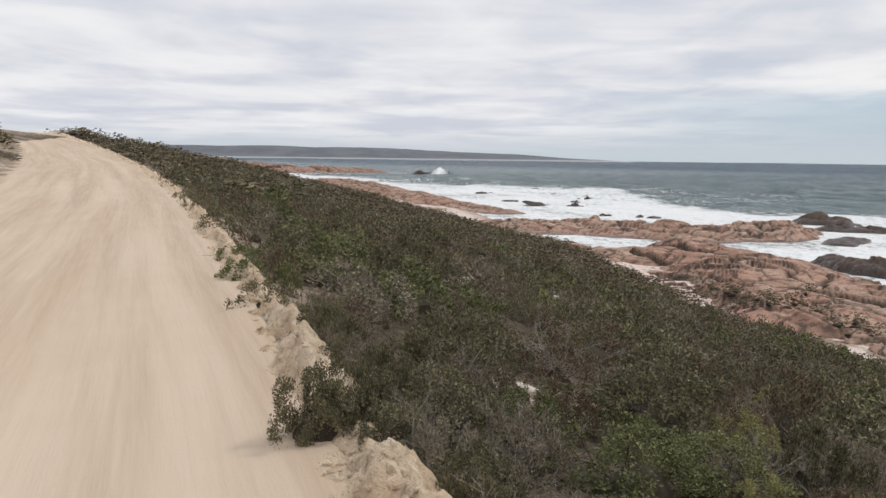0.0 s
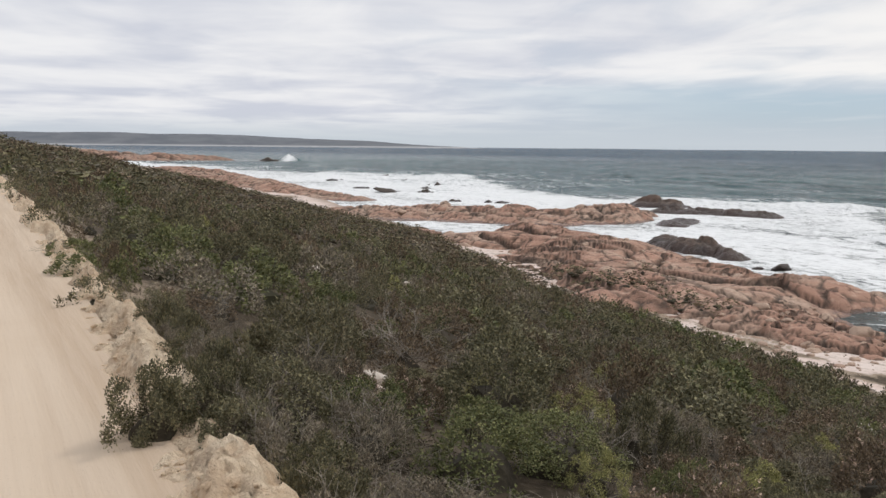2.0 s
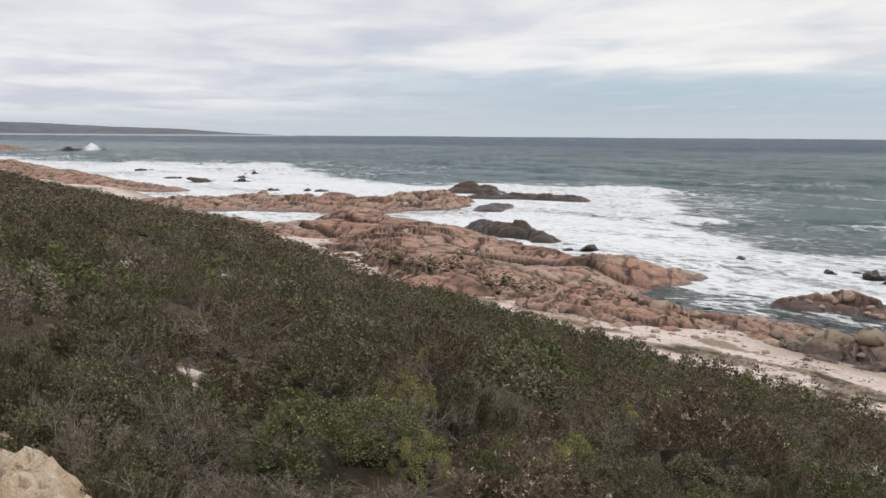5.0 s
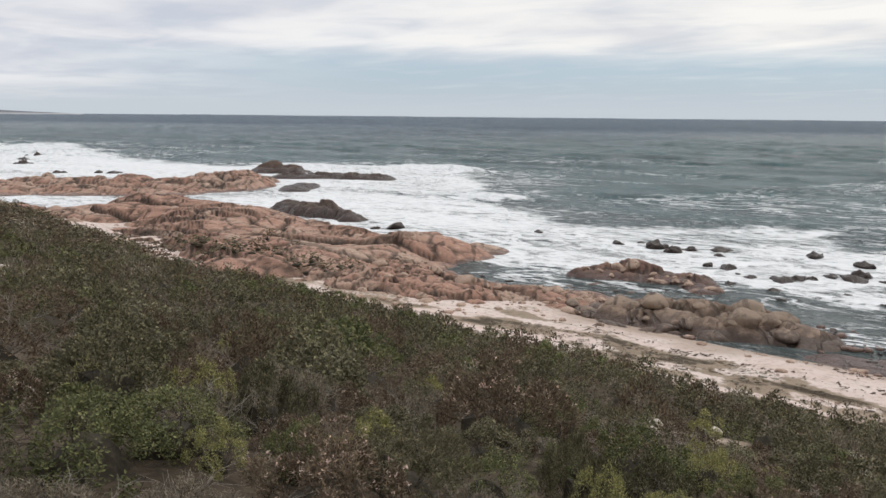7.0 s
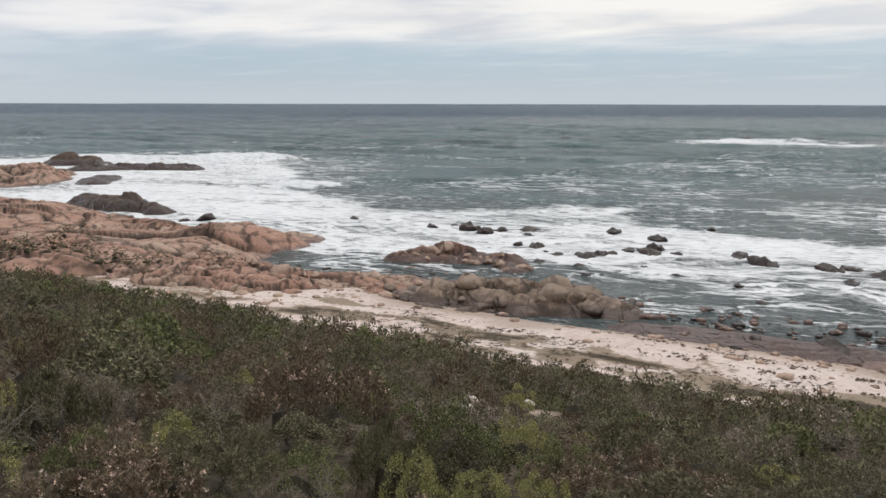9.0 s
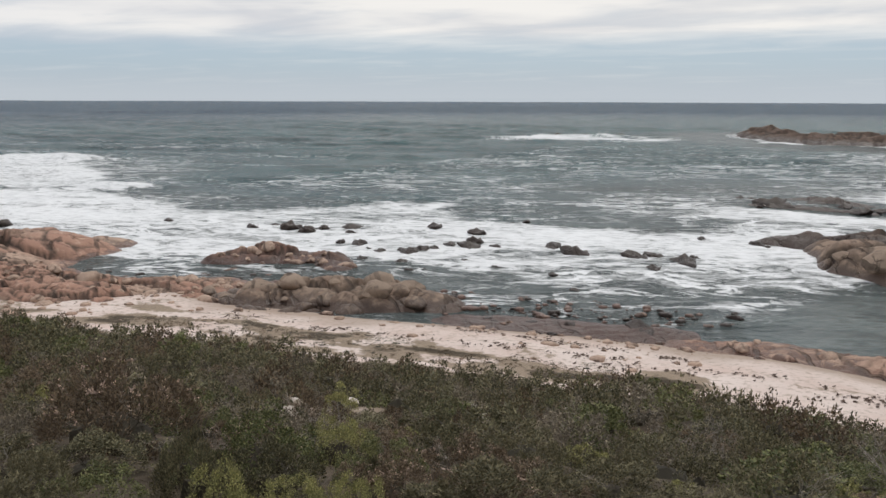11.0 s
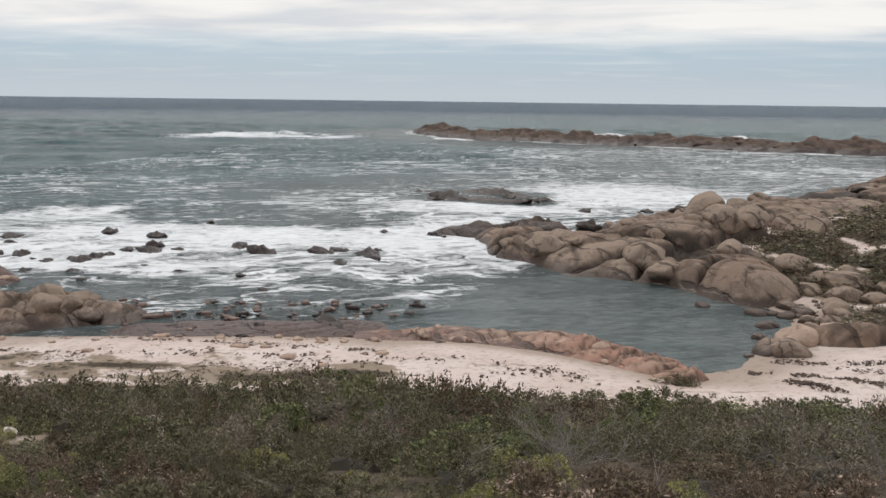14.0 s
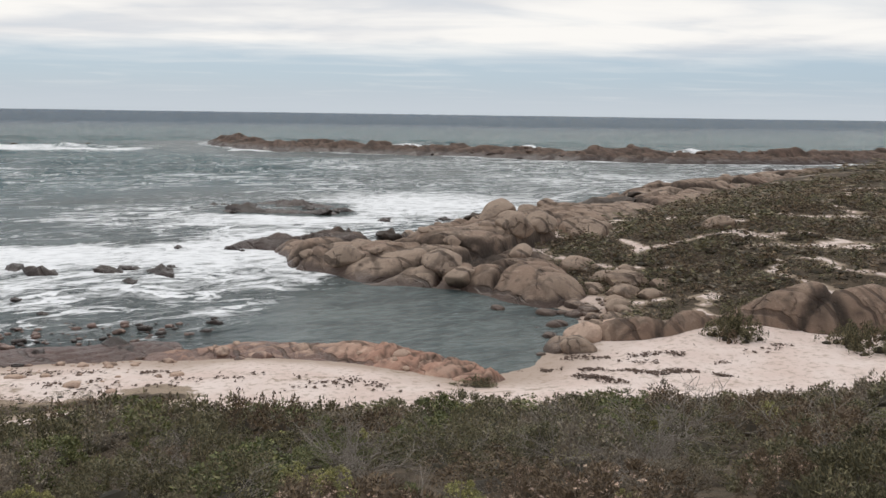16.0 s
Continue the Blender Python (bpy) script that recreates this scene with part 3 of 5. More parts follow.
outcrop("granite_outcrop", "dark hump of rock among white water off the headland", REEF, 2.2,
        (147, 25, 1.5, 0.15), (145.5, 20, 2.0, 1.2), (143, 14, 1.5, 0.15), relief=1.8)
outcrop("granite_outcrop", "long flat dark rock awash off the headland", REEF, 2.0,
        (137, 28, 1.5, 0.12), (135, 19, 1.4, 0.3), (134, 12, 1.2, 0.1), relief=1.8)
outcrop("granite_shelf", "black wet slabs at the seaward toe of the headland", REEF, 3.0,
        (102, 18, 2.2, 0.6), (101, 13, 3.0, 1.3), (104, 7, 3.0, 1.8))
outcrop("granite_outcrop", "low dark shelf awash beside the platform", REEF, 2.5,
        (82, 172, 4.0, 0.8), (75, 163, 3.4, 0.6))


def ridge(x, y, points, seed, size, worn=0.0, relief=1.0):
    """Rock height over the sea: a ridge or platform broken into rounded, tilted blocks."""
    wx, wy = x + 0.30 * size * rough(x, y, size * 1.6, seed, 3), y + 0.30 * size * rough(x, y, size * 1.6, seed + 9, 3)
    best = np.full(x.shape, -9.0)
    for a, b in zip(points, points[1:]):
        d, k = segment_distance(wx, wy, a, b)
        half, top = a[2] + (b[2] - a[2]) * k, a[3] + (b[3] - a[3]) * k
        q = d / half
        best = np.maximum(best, np.where(q < 1, top * np.clip(1 - q ** (1.5 + 0.7 * worn), 0, 1) ** 0.85, -0.8 * (q - 1) * half))
    tx, ty = wx * 0.88 + wy * 0.47, (wy * 0.88 - wx * 0.47) * (0.5 + 0.2 * worn)
    f1, gap, r1, r2, ox, oy = blocks(tx / size, ty / size, seed)
    g1, gap2, q1, q2, px, py = blocks(tx / size * 2.6 + 3, ty / size * 2.6, seed + 5)
    h1, gap3, p1, p2, _, _ = blocks(tx / size * 6.1, ty / size * 6.1, seed + 7)
    body = np.clip(best / 1.0, 0, 1)
    vary = 0.65 + 0.60 * r1 + 0.25 * rough(x, y, size * 3, seed + 2, 2)
    lump = size * (0.26 * (np.sqrt(np.clip(gap / (0.55 - 0.25 * worn), 0, 1)) - 0.62 - 0.16 * worn) + 0.34 * (r2 - 0.5) * ox + 0.34 * (r1 - 0.5) * oy)
    crack = 0.24 * size * (1 - step(gap, 0.0, 0.09))
    small = size * (0.15 * (q1 - 0.45) + 0.11 * (np.sqrt(np.clip(gap2 / 0.5, 0, 1)) - 0.6)) - 0.13 * size * (1 - step(gap2, 0, 0.14))
    joint = np.maximum(1 - step(gap, 0.03, 0.13 + 0.05 * worn), (0.9 - 0.3 * worn) * (1 - step(gap2, 0.03, 0.17)))
    tone = 0.6 * r1 + 0.4 * q2
    # sheets dipping away to sea, each ending in a low step towards the land
    v = 0.45 * x + 0.89 * y + 0.9 * size * rough(x, y, size * 2.2, seed + 11, 3)
    pitch = 0.55 * size
    part_way = v / pitch - np.floor(v / pitch)
    broken = step(rough(x, y, size * 1.5, seed + 13, 2), -0.35, 0.3) * (1 - 0.55 * worn)
    sheet = 0.11 * size * (1 - part_way) * step(part_way, 0, 0.06) * broken
    # shade along each step is painted in with the dark joints
    joint = np.maximum(joint, (1 - step(np.abs(part_way - 0.03), 0.03, 0.10)) * broken)
    tiny = size * (0.035 * (p1 - 0.5) - 0.025 * (1 - step(gap3, 0, 0.15)))
    high = np.where(best > 0, best * vary, best) + body * relief * (0.55 + 0.45 * worn) * (lump * (1 - 0.1 * worn) - 1.3 * crack + (small * min(relief, 1) + tiny) * (1 - 0.5 * worn)) + body * sheet + 0.02 * size * rough(x, y, size * 0.4, seed + 3)
    return high, joint * body, tone


def rock_height(x, y):
    """Top of the outcrops, as z; far below where there are none."""
    best = np.full(np.shape(x), -50.0)
    for k, (_, _, mat, size, points, relief) in enumerate(OUTCROPS):
        best = np.maximum(best, SEA + ridge(x, y, points, 100 + 20 * k, size, 1.0 * (mat == BUFF), relief)[0])
    return best


OUTCROP_OBJECTS = []
for n_rock, (name, label, mat, size, points, relief) in enumerate(OUTCROPS):
    p = np.array(points, float)
    r = p[:, 2].max() * 1.5 + 2
    close = np.hypot(p[:, 0], p[:, 1]).min()
    cell = min(max(0.0035 * close, 0.2), 1.1)
    xs, ys = np.arange(p[:, 0].min() - r, p[:, 0].max() + r, cell), np.arange(p[:, 1].min() - r, p[:, 1].max() + r, cell)
    X, Y = np.meshgrid(xs, ys)
    H, joint, tone = ridge(X, Y, points, 100 + 20 * n_rock, size, 1.0 * (mat == BUFF), relief)
    floor_z = ground_height(X, Y, False)[0]
    Z = SEA + H
    keep = (H > -0.9) & (Z > floor_z - 0.4)
    v = np.stack([X, Y, np.maximum(Z, SEA - 1.2)], -1).reshape(-1, 3)
    v, f, used = trimmed(v, sheet_faces(len(ys), len(xs), keep))
    rock = tagged(mesh_object(name, v, f, mat), label, "rock outcrop")
    point_values(rock, "joint", joint.ravel()[used])
    point_values(rock, "tone", tone.ravel()[used])
    OUTCROP_OBJECTS.append(rock)


# ---- boulders ----
def boulder_mesh(name, mat, seed, flat=0.7, ledge=0.2, fine=4):
    """A weathered boulder about 2 m wide: a ball cut by a few joint planes, softened and pitted."""
    rng = random.Random(seed)
    bm = bmesh.new()
    bmesh.ops.create_icosphere(bm, subdivisions=fine, radius=1.0)
    cuts = []
    for _ in range(13):
        d = Vector((rng.uniform(-1, 1), rng.uniform(-1, 1), rng.uniform(-0.5, 0.8))).normalized()
        cuts.append((d, rng.uniform(0.55, 0.92)))
    off = Vector((seed * 3.1, seed * 1.7, 0))
    for v in bm.verts:
        c = v.co.copy()
        for d, lim in cuts:
            over = c.dot(d) - lim
            if over > 0:
                c -= d * over * (1 - ledge)
        c *= 1 + 0.10 * noise.noise(c * 1.3 + off) + 0.045 * noise.noise(c * 3.5 + off) + 0.02 * noise.noise(c * 9 + off)
        c.z *= flat
        v.co = c
    me = bpy.data.meshes.new(name)
    for f in bm.faces:
        f.smooth = True
    bm.to_mesh(me)
    bm.free()
    me.materials.append(mat)
    return me


BOULDERS = {(key, fine): [boulder_mesh("boulder", mat, seed + k, flat, 0.2, fine) for k, flat in enumerate((0.62, 0.75, 0.5, 0.68, 0.58))]
            for fine in (3, 4) for key, mat, seed in (("pink", PINK, 3), ("buff", BUFF, 13), ("black", BLACK, 23), ("reef", REEF, 33))}
for me in BOULDERS["black", 3] + BOULDERS["black", 4]:
    for v in me.vertices:
        c = v.co.copy()
        v.co = Vector((c.x * (1 + 0.5 * noise.noise(c * 1.7)), c.y * (1 + 0.5 * noise.noise(c * 1.9 + Vector((5, 0, 0)))), c.z * (0.8 + 0.7 * noise.noise(c * 2.6 + Vector((0, 9, 0))))))
rng = random.Random(5)


def boulder(x, y, z, wide, key, label, group, stretch=1.0, turn=None):
    """A boulder of that width, sunk a fifth into what it stands on."""
    ob = new("boulder", rng.choice(BOULDERS[key, 4 if wide > 3.2 and x < 110 else 3]))
    k = wide / 2
    ob.location = (x, y, z + 0.30 * k)
    ob.rotation_euler = (rng.uniform(-0.2, 0.2), rng.uniform(-0.2, 0.2), rng.uniform(0, 6.3) if turn is None else radians(turn))
    ob.scale = (k * stretch, k, k * rng.uniform(0.85, 1.1) * (0.55 if key == "black" and 4 < wide < 12 else 1.0))
    return tagged(ob, label, "boulder" if label else "", group)


def height_at(x, y):
    a, b = np.array([float(x)]), np.array([float(y)])
    return float(ground_height(a, b)[0][0])


def top_at(x, y):
    """The ground or the outcrop on it, whichever is higher."""
    return max(height_at(x, y), float(rock_height(np.array([float(x)]), np.array([float(y)]))[0]))


# rocks standing in the surf: x, y, width, stretch
NORTH = [(17, 373, 6, 1.5), (23, 311, 6, 1.6), (33, 284, 8, 2.2), (44, 283, 4, 1.3), (63, 338, 4, 1.6), (56, 232, 4.5, 1.4), (47, 432, 5, 1.5), 
         (62, 102, 3.2, 1.4), (55, 329, 4, 1.4), (48, 371, 5, 1.6), (-19, 760, 17, 1.4),
         (-70, 560, 9, 2), (44, 237, 4, 1.6), (47, 305, 5, 1.8), (76.5, 88.5, 1.8, 1.3)]
MIDDLE = [(80, 71, 3.8, 1.0), (79.5, 68, 2.8, 1.1), (84.5, 65, 3.2, 1.6), (82, 67.5, 1.8, 1.3), (81, 74.3, 1.8, 1.4), (76, 57.3, 2.2, 1.4), (73, 52.5, 1.8, 1.3),
          (76.3, 49.5, 2.2, 1.3), (68.5, 46.8, 2.4, 1.0), (68, 51, 1.6, 1.4), (90, 56.5, 2.6, 1.6), (89, 50, 2.0, 1.6), (80.7, 48.6, 1.8, 1.6), (72.8, 42.1, 1.2, 1.5),
          (65.4, 43.9, 1.2, 1.3), (80.6, 46.2, 3.2, 1.6), (83.2, 47, 2, 1.4), (74, 49.5, 3.0, 1.6), (82.7, 34.8, 2.6, 1.8), (85.5, 38.5, 2.2, 2.4)]
SOUTH = [(83.2, 28.6, 2.4, 1.6), (84, 24, 4, 2), (85, 26.8, 3, 1.6), (99, 20, 2, 1.3), (100, 49, 1.4, 1.4), (78.7, 25.2, 2, 1.8), (99.6, 26.4, 1.2, 1.3), (69, 39.6, 1, 1.4),
         (71, 37.6, 1.1, 1.5), (66.6, 42.8, 1, 1.3), (70.9, 31.8, 1.3, 1.6), (66, 27.6, 0.9, 1.3), (64, 14.2, 1.2, 1.4), (56.5, 18.7, 2.0, 2.2), (55.2, 23.5, 1.5, 1.1)]
LEE = [(144, 32.4, 2.4, 1.6), (142.5, 26.5, 3.8, 1.7), (143, 22, 4.6, 1.2), (136.6, 26, 4, 2.4), (137.3, 10.7, 3.2, 1.8), (140, 16.5, 3, 1.6), (134, 14, 3, 2), (126, 4, 2.4, 1.5),
       (128, -5, 2.2, 1.2), (135.7, -19, 2, 1.2), (362, 150, 6, 2.4), (366, 138, 5, 2.5), (356, 160, 4, 2.2), (212, -74, 4, 2), (246, -103, 5, 2), (253, -105, 4, 1.5)]
for x, y, wide, long in NORTH + MIDDLE + SOUTH + LEE:
    if rng.random() < 0.65:
        w2 = wide * rng.uniform(0.25, 0.5)
        boulder(x + rng.uniform(-1, 1) * wide * 1.1, y + rng.uniform(-1, 1) * wide * 1.1, SEA - 0.2 * w2, w2, "black", "small dark rock awash in the surf", "rocks in the surf", 1.4)
    boulder(x, y, SEA - 0.20 * wide, wide, "black", "dark wet rock standing in the foaming surf", "rocks in the surf", long, rng.uniform(20, 60))

# boulders piled at the head of the cove and along the headland
HEAD = [(56.5, -10.3, 2.6), (55.3, -11.2, 2.8), (60, -13.4, 2.4), (62, -14, 1.8), (63, -15.5, 2.2), (65, -14.3, 1.6), (67, -16.5, 2.4), (69, -17, 2.0), (71, -18, 2.8), (74, -19.3, 3.4),
        (76, -18, 2.6), (73, -16, 2.4), (78, -20, 2.2), (70, -20, 2.0), (72.5, -21.5, 2.4), (80, -16, 3.2), (84, 6, 3.4), (80, -3.5, 4.4), (77, -5, 3.0)]
CREST = [(88, -32, 3.6), (97, -10, 4.8), (101, -15, 4.4), (104, -20, 4.6), (94, -14, 4.0), (90, -11, 4.2), (99, -21, 5.4)]
for x, y, wide in HEAD + CREST:
    boulder(x, y, max(top_at(x, y) - 0.1 * wide, SEA - 0.3), wide, "buff", "rounded granite boulder at the head of the cove", "boulders round the cove", rng.uniform(1.0, 1.45))
for x, y, wide in ((57.8, -12.2, 3.0), (58.5, -14.8, 2.4)):
    boulder(x, y, height_at(x, y), wide, "pink", "orange-stained rounded boulder at the head of the cove", "boulders round the cove", 1.3)

for x, y, wide in ((107, 2, 4.0), (111, -5, 4.0), (116, -9, 3.6), (138, -30, 5.5), (145, -35, 6.0), (152, -40, 5.0)):
    boulder(x, y, max(top_at(x, y), SEA) - 0.12 * wide, wide, "black", "dark wet boulder on the seaward side of the headland", "dark seaward rocks", rng.uniform(1.5, 2.0), rng.uniform(-50, -20))

# loose boulders scattered along the tide line
along = [(44, 68), (48, 58), (52, 52), (56, 46), (58, 40), (57, 32), (57, 26), (57, 20), (55, 14)]
pile = [(57, -11), (60, -12.5), (64, -14.5), (69, -15), (73, -11), (77, -6)]
foot = [(22, 104), (26, 80), (29, 62), (33, 48)]
rubble = {"pink": ([], []), "buff": ([], []), "black": ([], [])}
ball = bmesh.new()
bmesh.ops.create_icosphere(ball, subdivisions=2, radius=1.0)
BALL_V = np.array([v.co[:] for v in ball.verts])
BALL_F = np.array([[v.index for v in f.verts] for f in ball.faces])
ball.free()
for k in range(1900):
    line, key = (along, "pink") if k < 1300 else (pile, "buff") if k < 1460 else (foot, "pink")
    i = rng.randrange(len(line) - 1)
    q, wide = rng.random(), 0.14 + (0.75 if key == "pink" else 1.6) * rng.random() ** 4
    x = line[i][0] + (line[i + 1][0] - line[i][0]) * q + rng.gauss(0, 2.0 if key == "buff" else 5.5)
    y = line[i][1] + (line[i + 1][1] - line[i][1]) * q + rng.gauss(0, 2.0)
    z = height_at(x, y)
    if z > SEA - 1.1:
        p = BALL_V * (1 + 0.22 * rough(BALL_V[:, 0] * 2 + 9 * k, BALL_V[:, 1] * 2 + BALL_V[:, 2], 1.3, 55, 2))[:, None]
        p = np.clip(p, -0.8 + 0.2 * rng.random(), 0.72 + 0.25 * rng.random()) * (wide * 0.5 * rng.uniform(1, 1.6), wide * 0.5, wide * 0.27)
        c, sn = math.cos(k), math.sin(k)
        if key == "pink" and z < SEA + 0.15 and rng.random() < 0.4:
            key = "black"
        vs, fs = rubble[key]
        fs.append(BALL_F + len(BALL_V) * len(vs))
        vs.append(np.stack([p[:, 0] * c - p[:, 1] * sn + x, p[:, 0] * sn + p[:, 1] * c + y, p[:, 2] + max(z, SEA - 0.1) + 0.05 * wide], 1))
for key, mat, label in (("pink", PINK, "small reddish and dark wet rocks strewn along the tide line"), ("buff", BUFF, "rounded grey-brown stones piled at the head of the cove"),
                         ("black", BLACK, "dark wet stones awash at the water's edge")):
    vs, fs = rubble[key]
    tagged(mesh_object("shore_rubble", np.concatenate(vs), np.concatenate(fs), mat), label, "rocks", kind="stuff")

# blocks broken from the outcrops, parts of them: outcrop, ridge points, count, widths
for which, line, count, small, large, key in (
        (0, [(26, 142, 12), (38, 124, 15), (40, 92, 15), (50, 80, 11)], 70, 0.6, 2.4, "pink"), (1, [(20, 190, 10), (40, 188, 14), (66, 176, 8)], 30, 1.0, 3.2, "pink"),
        (6, [(40, 66, 7), (47, 57, 5), (52, 52, 4)], 80, 0.5, 1.9, "pink"), (5, [(60, 62, 2), (64, 57, 3), (62, 50, 2)], 44, 0.6, 1.9, "pink"),
        (4, [(49, 48, 3), (52, 44, 4), (55, 37, 4)], 60, 0.8, 3.0, "buff"), (9, [(90, 6, 7), (86, -2, 8), (96, -8, 8), (80, -8, 6)], 10, 1.2, 3.6, "buff"),
        (10, [(104, -4, 7), (134, -28, 9), (182, -64, 9)], 22, 1.0, 3.6, "buff"), (11, [(59, -17, 1.5), (61, -24, 2.0), (62, -34, 2.5)], 12, 0.5, 1.6, "buff"),
        (7, [(55, 15, 2), (55, 3, 2.5), (48, -4, 2)], 12, 0.5, 1.5, "pink"), (12, [(385, 76, 8), (338, 18, 10), (306, -58, 10), (298, -128, 10)], 60, 2, 5.5, "reef")):
    for _ in range(count):
        i = rng.randrange(len(line) - 1)
        q, wide = rng.random(), small + (large - small) * rng.random() ** 3
        x, y, r = (line[i][j] + (line[i + 1][j] - line[i][j]) * q for j in (0, 1, 2))
        x, y = x + rng.uniform(-r, r), y + rng.uniform(-r, r)
        z = top_at(x, y)
        if z > SEA - 0.2:
            ob = boulder(x, y, z - 0.2 * wide, wide, key, "", "", rng.uniform(1.0, 1.7))
            ob.name, ob.parent = "granite_block", OUTCROP_OBJECTS[which]

# ---- sea ----
wx = spaced((10, 44, 2.5), (44, 130, 0.85), (130, 260, 2.0), (260, 480, 4), (480, 1200, 25), (1200, 4950, 150))
wx = np.concatenate([np.arange(-4900, -400, 250), np.arange(-400, 10, 12), wx])
wy = np.concatenate([np.arange(-3900, -400, 200), np.arange(-400, -60, 8), spaced((-60, 110, 0.85), (110, 260, 2.0), (260, 860, 6), (860, 1500, 40), (1500, 4950, 150))])
X, Y = np.meshgrid(wx, wy)
off = -inland(X, Y)
rock_off = np.full(X.shape, 1e9)
for _, _, _, _, points, _ in OUTCROPS:
    for a, b in zip(points, points[1:]):
        d, k = segment_distance(X, Y, a, b)
        rock_off = np.minimum(rock_off, d - (a[2] + (b[2] - a[2]) * k))
off = np.minimum(off, rock_off)
SURF = np.array([(-250, 830), (-198, 828), (-75, 646), (-5, 483), (44, 480), (95, 440), (80, 300), (92, 250), (130, 239), (152, 232), (141, 191), (118, 152), (105, 134), (94, 114), (90, 96), (91, 84),
                 (108, 76), (112, 67), (96, 57), (99, 48), (102, 36), (105, 26), (103, 14), (94, 10), (83, 6), (76, 9), (74, 18), (69, 27), (67, 36), (65, 43), (67, 51), (64, 58), (58, 66), (53, 80), (40, 110),
                 (20, 150), (0, 260), (-60, 520)], float)             # outline of the solid white water


def within(x, y, outline):
    """Metres inside an outline, minus outside."""
    d, inside = np.full(np.shape(x), 1e9), np.zeros(np.shape(x), bool)
    for a, b in zip(outline, np.roll(outline, -1, 0)):
        d = np.minimum(d, segment_distance(x, y, a, b)[0])
        if a[1] != b[1]:
            inside ^= ((a[1] > y) != (b[1] > y)) & (x < (b[0] - a[0]) * (y - a[1]) / (b[1] - a[1]) + a[0])
    return np.where(inside, d, -d)


north = step(Y - 0.35 * X, -52, -8)                       # open surf north of the cove's mouth
reach = 1 + 0.004 * np.clip(Y, 0, 400)
white_in = within(X, Y, SURF) + reach * (2.2 * rough(X, Y, 16, 61, 3) + 1.2 * rough(X, Y, 4, 62, 2))
lanes = rough(X * 0.9 + Y * 0.42, (Y * 0.9 - X * 0.42) * 0.35, 11, 66, 3)
foam = step(white_in, -2.5 * reach, 3.0 * reach) * (0.97 + 0.24 * lanes)
foam = np.maximum(foam, (0.36 + 0.12 * lanes) * north * step(white_in, -26 * reach, -3 * reach))
foam = np.maximum(foam, (0.20 + 0.16 * lanes) * step(white_in, -150, -40) * north)
point = np.exp(-((np.hypot((X - 99) / 1.35, Y - 18)) / 19) ** 2)
foam = np.maximum(foam, 1.05 * point * step(off, -3, 3) * (1 - step(Y, 22, 34)))
outer = (0.72 + 0.35 * lanes) * np.exp(-(((X - 0.2 * (130 - Y) - 336) / 24) ** 2)) * step(Y, 92, 112) * (1 - step(Y, 160, 182))
foam = np.maximum(foam, 1.3 * outer)
lee = np.exp(-(((X - 150) / 32) ** 2 + ((Y + 2) / 30) ** 2)) * step(off, 1, 4)
foam = np.maximum(foam, 1.05 * lee)
lee = np.exp(-(((X - 130) / 20) ** 2 + ((Y - 18) / 24) ** 2)) * step(off, 1, 4)
foam = np.maximum(foam, (1.0 + 0.25 * lanes) * lee)
reef_lee = np.exp(-((rock_off - 12) / 14) ** 2) * (X > 345 - 0.2 * np.abs(Y)) * (Y < 70)
foam = np.maximum(foam, 0.9 * reef_lee)
foam = np.maximum(foam, 0.34 * step(520 - X, 0, 330) * step(off, 20, 40) * (Y < 120))
foam = np.maximum(foam, 0.47 * step(X, 108, 130) * (1 - step(X, 280, 330)) * (1 - step(Y, 20, 60)) * step(off, 1, 6) * (0.95 + 0.3 * rough(X, Y, 30, 68, 3)))
foam = np.maximum(foam, (0.40 + 0.18 * lanes) * (1 - step(off, 18, 34)) * step(off, 2, 9) * north)
foam = np.maximum(foam, 0.85 * (1 - step(rock_off, 1, 8)) * (X > 250) * (0.8 + 0.5 * rough(X, Y, 12, 69, 3)))
cove = (1 - step(np.hypot((X - 64) / 1.25, Y + 4), 11, 20)) * (1 - step(np.abs(off), 30, 40))
foam = foam * (1 - cove)
near_shore = np.maximum(0.75 * (1 - step(off, 12, 55)), 0.6 * step(X, 105, 125) * (X < 345) * step(35 - Y, 0, 30))
swell_dir = (X * 0.90 + Y * 0.42)
amp = 0.20 + 0.45 * step(off, 20, 90) + 0.35 * step(X + Y, 300, 600)
Z = SEA + amp * (1 - 0.8 * cove) * (0.55 * np.sin(swell_dir / 5.2 + 2.2 * rough(X, Y, 40, 71, 2)) + 0.5 * rough(X * 0.9 + Y * 0.42, (Y * 0.9 - X * 0.42) * 0.35, 4.5, 72, 3))
# breakers: a short raised crest, steep towards the land
for cx, cy, half, turn, tall in ((104, 186, 16, 118, 1.5), (98, 128, 9, 125, 1.2), (138, 200, 12, 118, 1.7), (62, 330, 30, 112, 1.6), (110, 230, 22, 115, 1.2),
                                  (338, -45, 16, 105, 3.6), (352, 5, 14, 100, 3.4), (322, -104, 22, 95, 3.6), (342, 135, 22, 105, 1.3), (-6, 775, 26, 100, 6.0)):
    dx, dy = math.cos(radians(turn)), math.sin(radians(turn))
    run, side = (X - cx) * dx + (Y - cy) * dy, -(X - cx) * dy + (Y - cy) * dx
    side = side + 2.0 * rough(run, 0 * run, 12, 77, 2)
    crest = np.exp(-(run / half) ** 2) * np.where(side > 0, np.exp(-(side / 1.6) ** 2), np.exp(-(side / 5.0) ** 2))
    Z = Z + tall * crest
    foam = np.maximum(foam, 1.25 * np.exp(-(run / half) ** 4) * np.exp(-((side - 1.0) / (2.4 + 1.5 * (tall > 3))) ** 2))
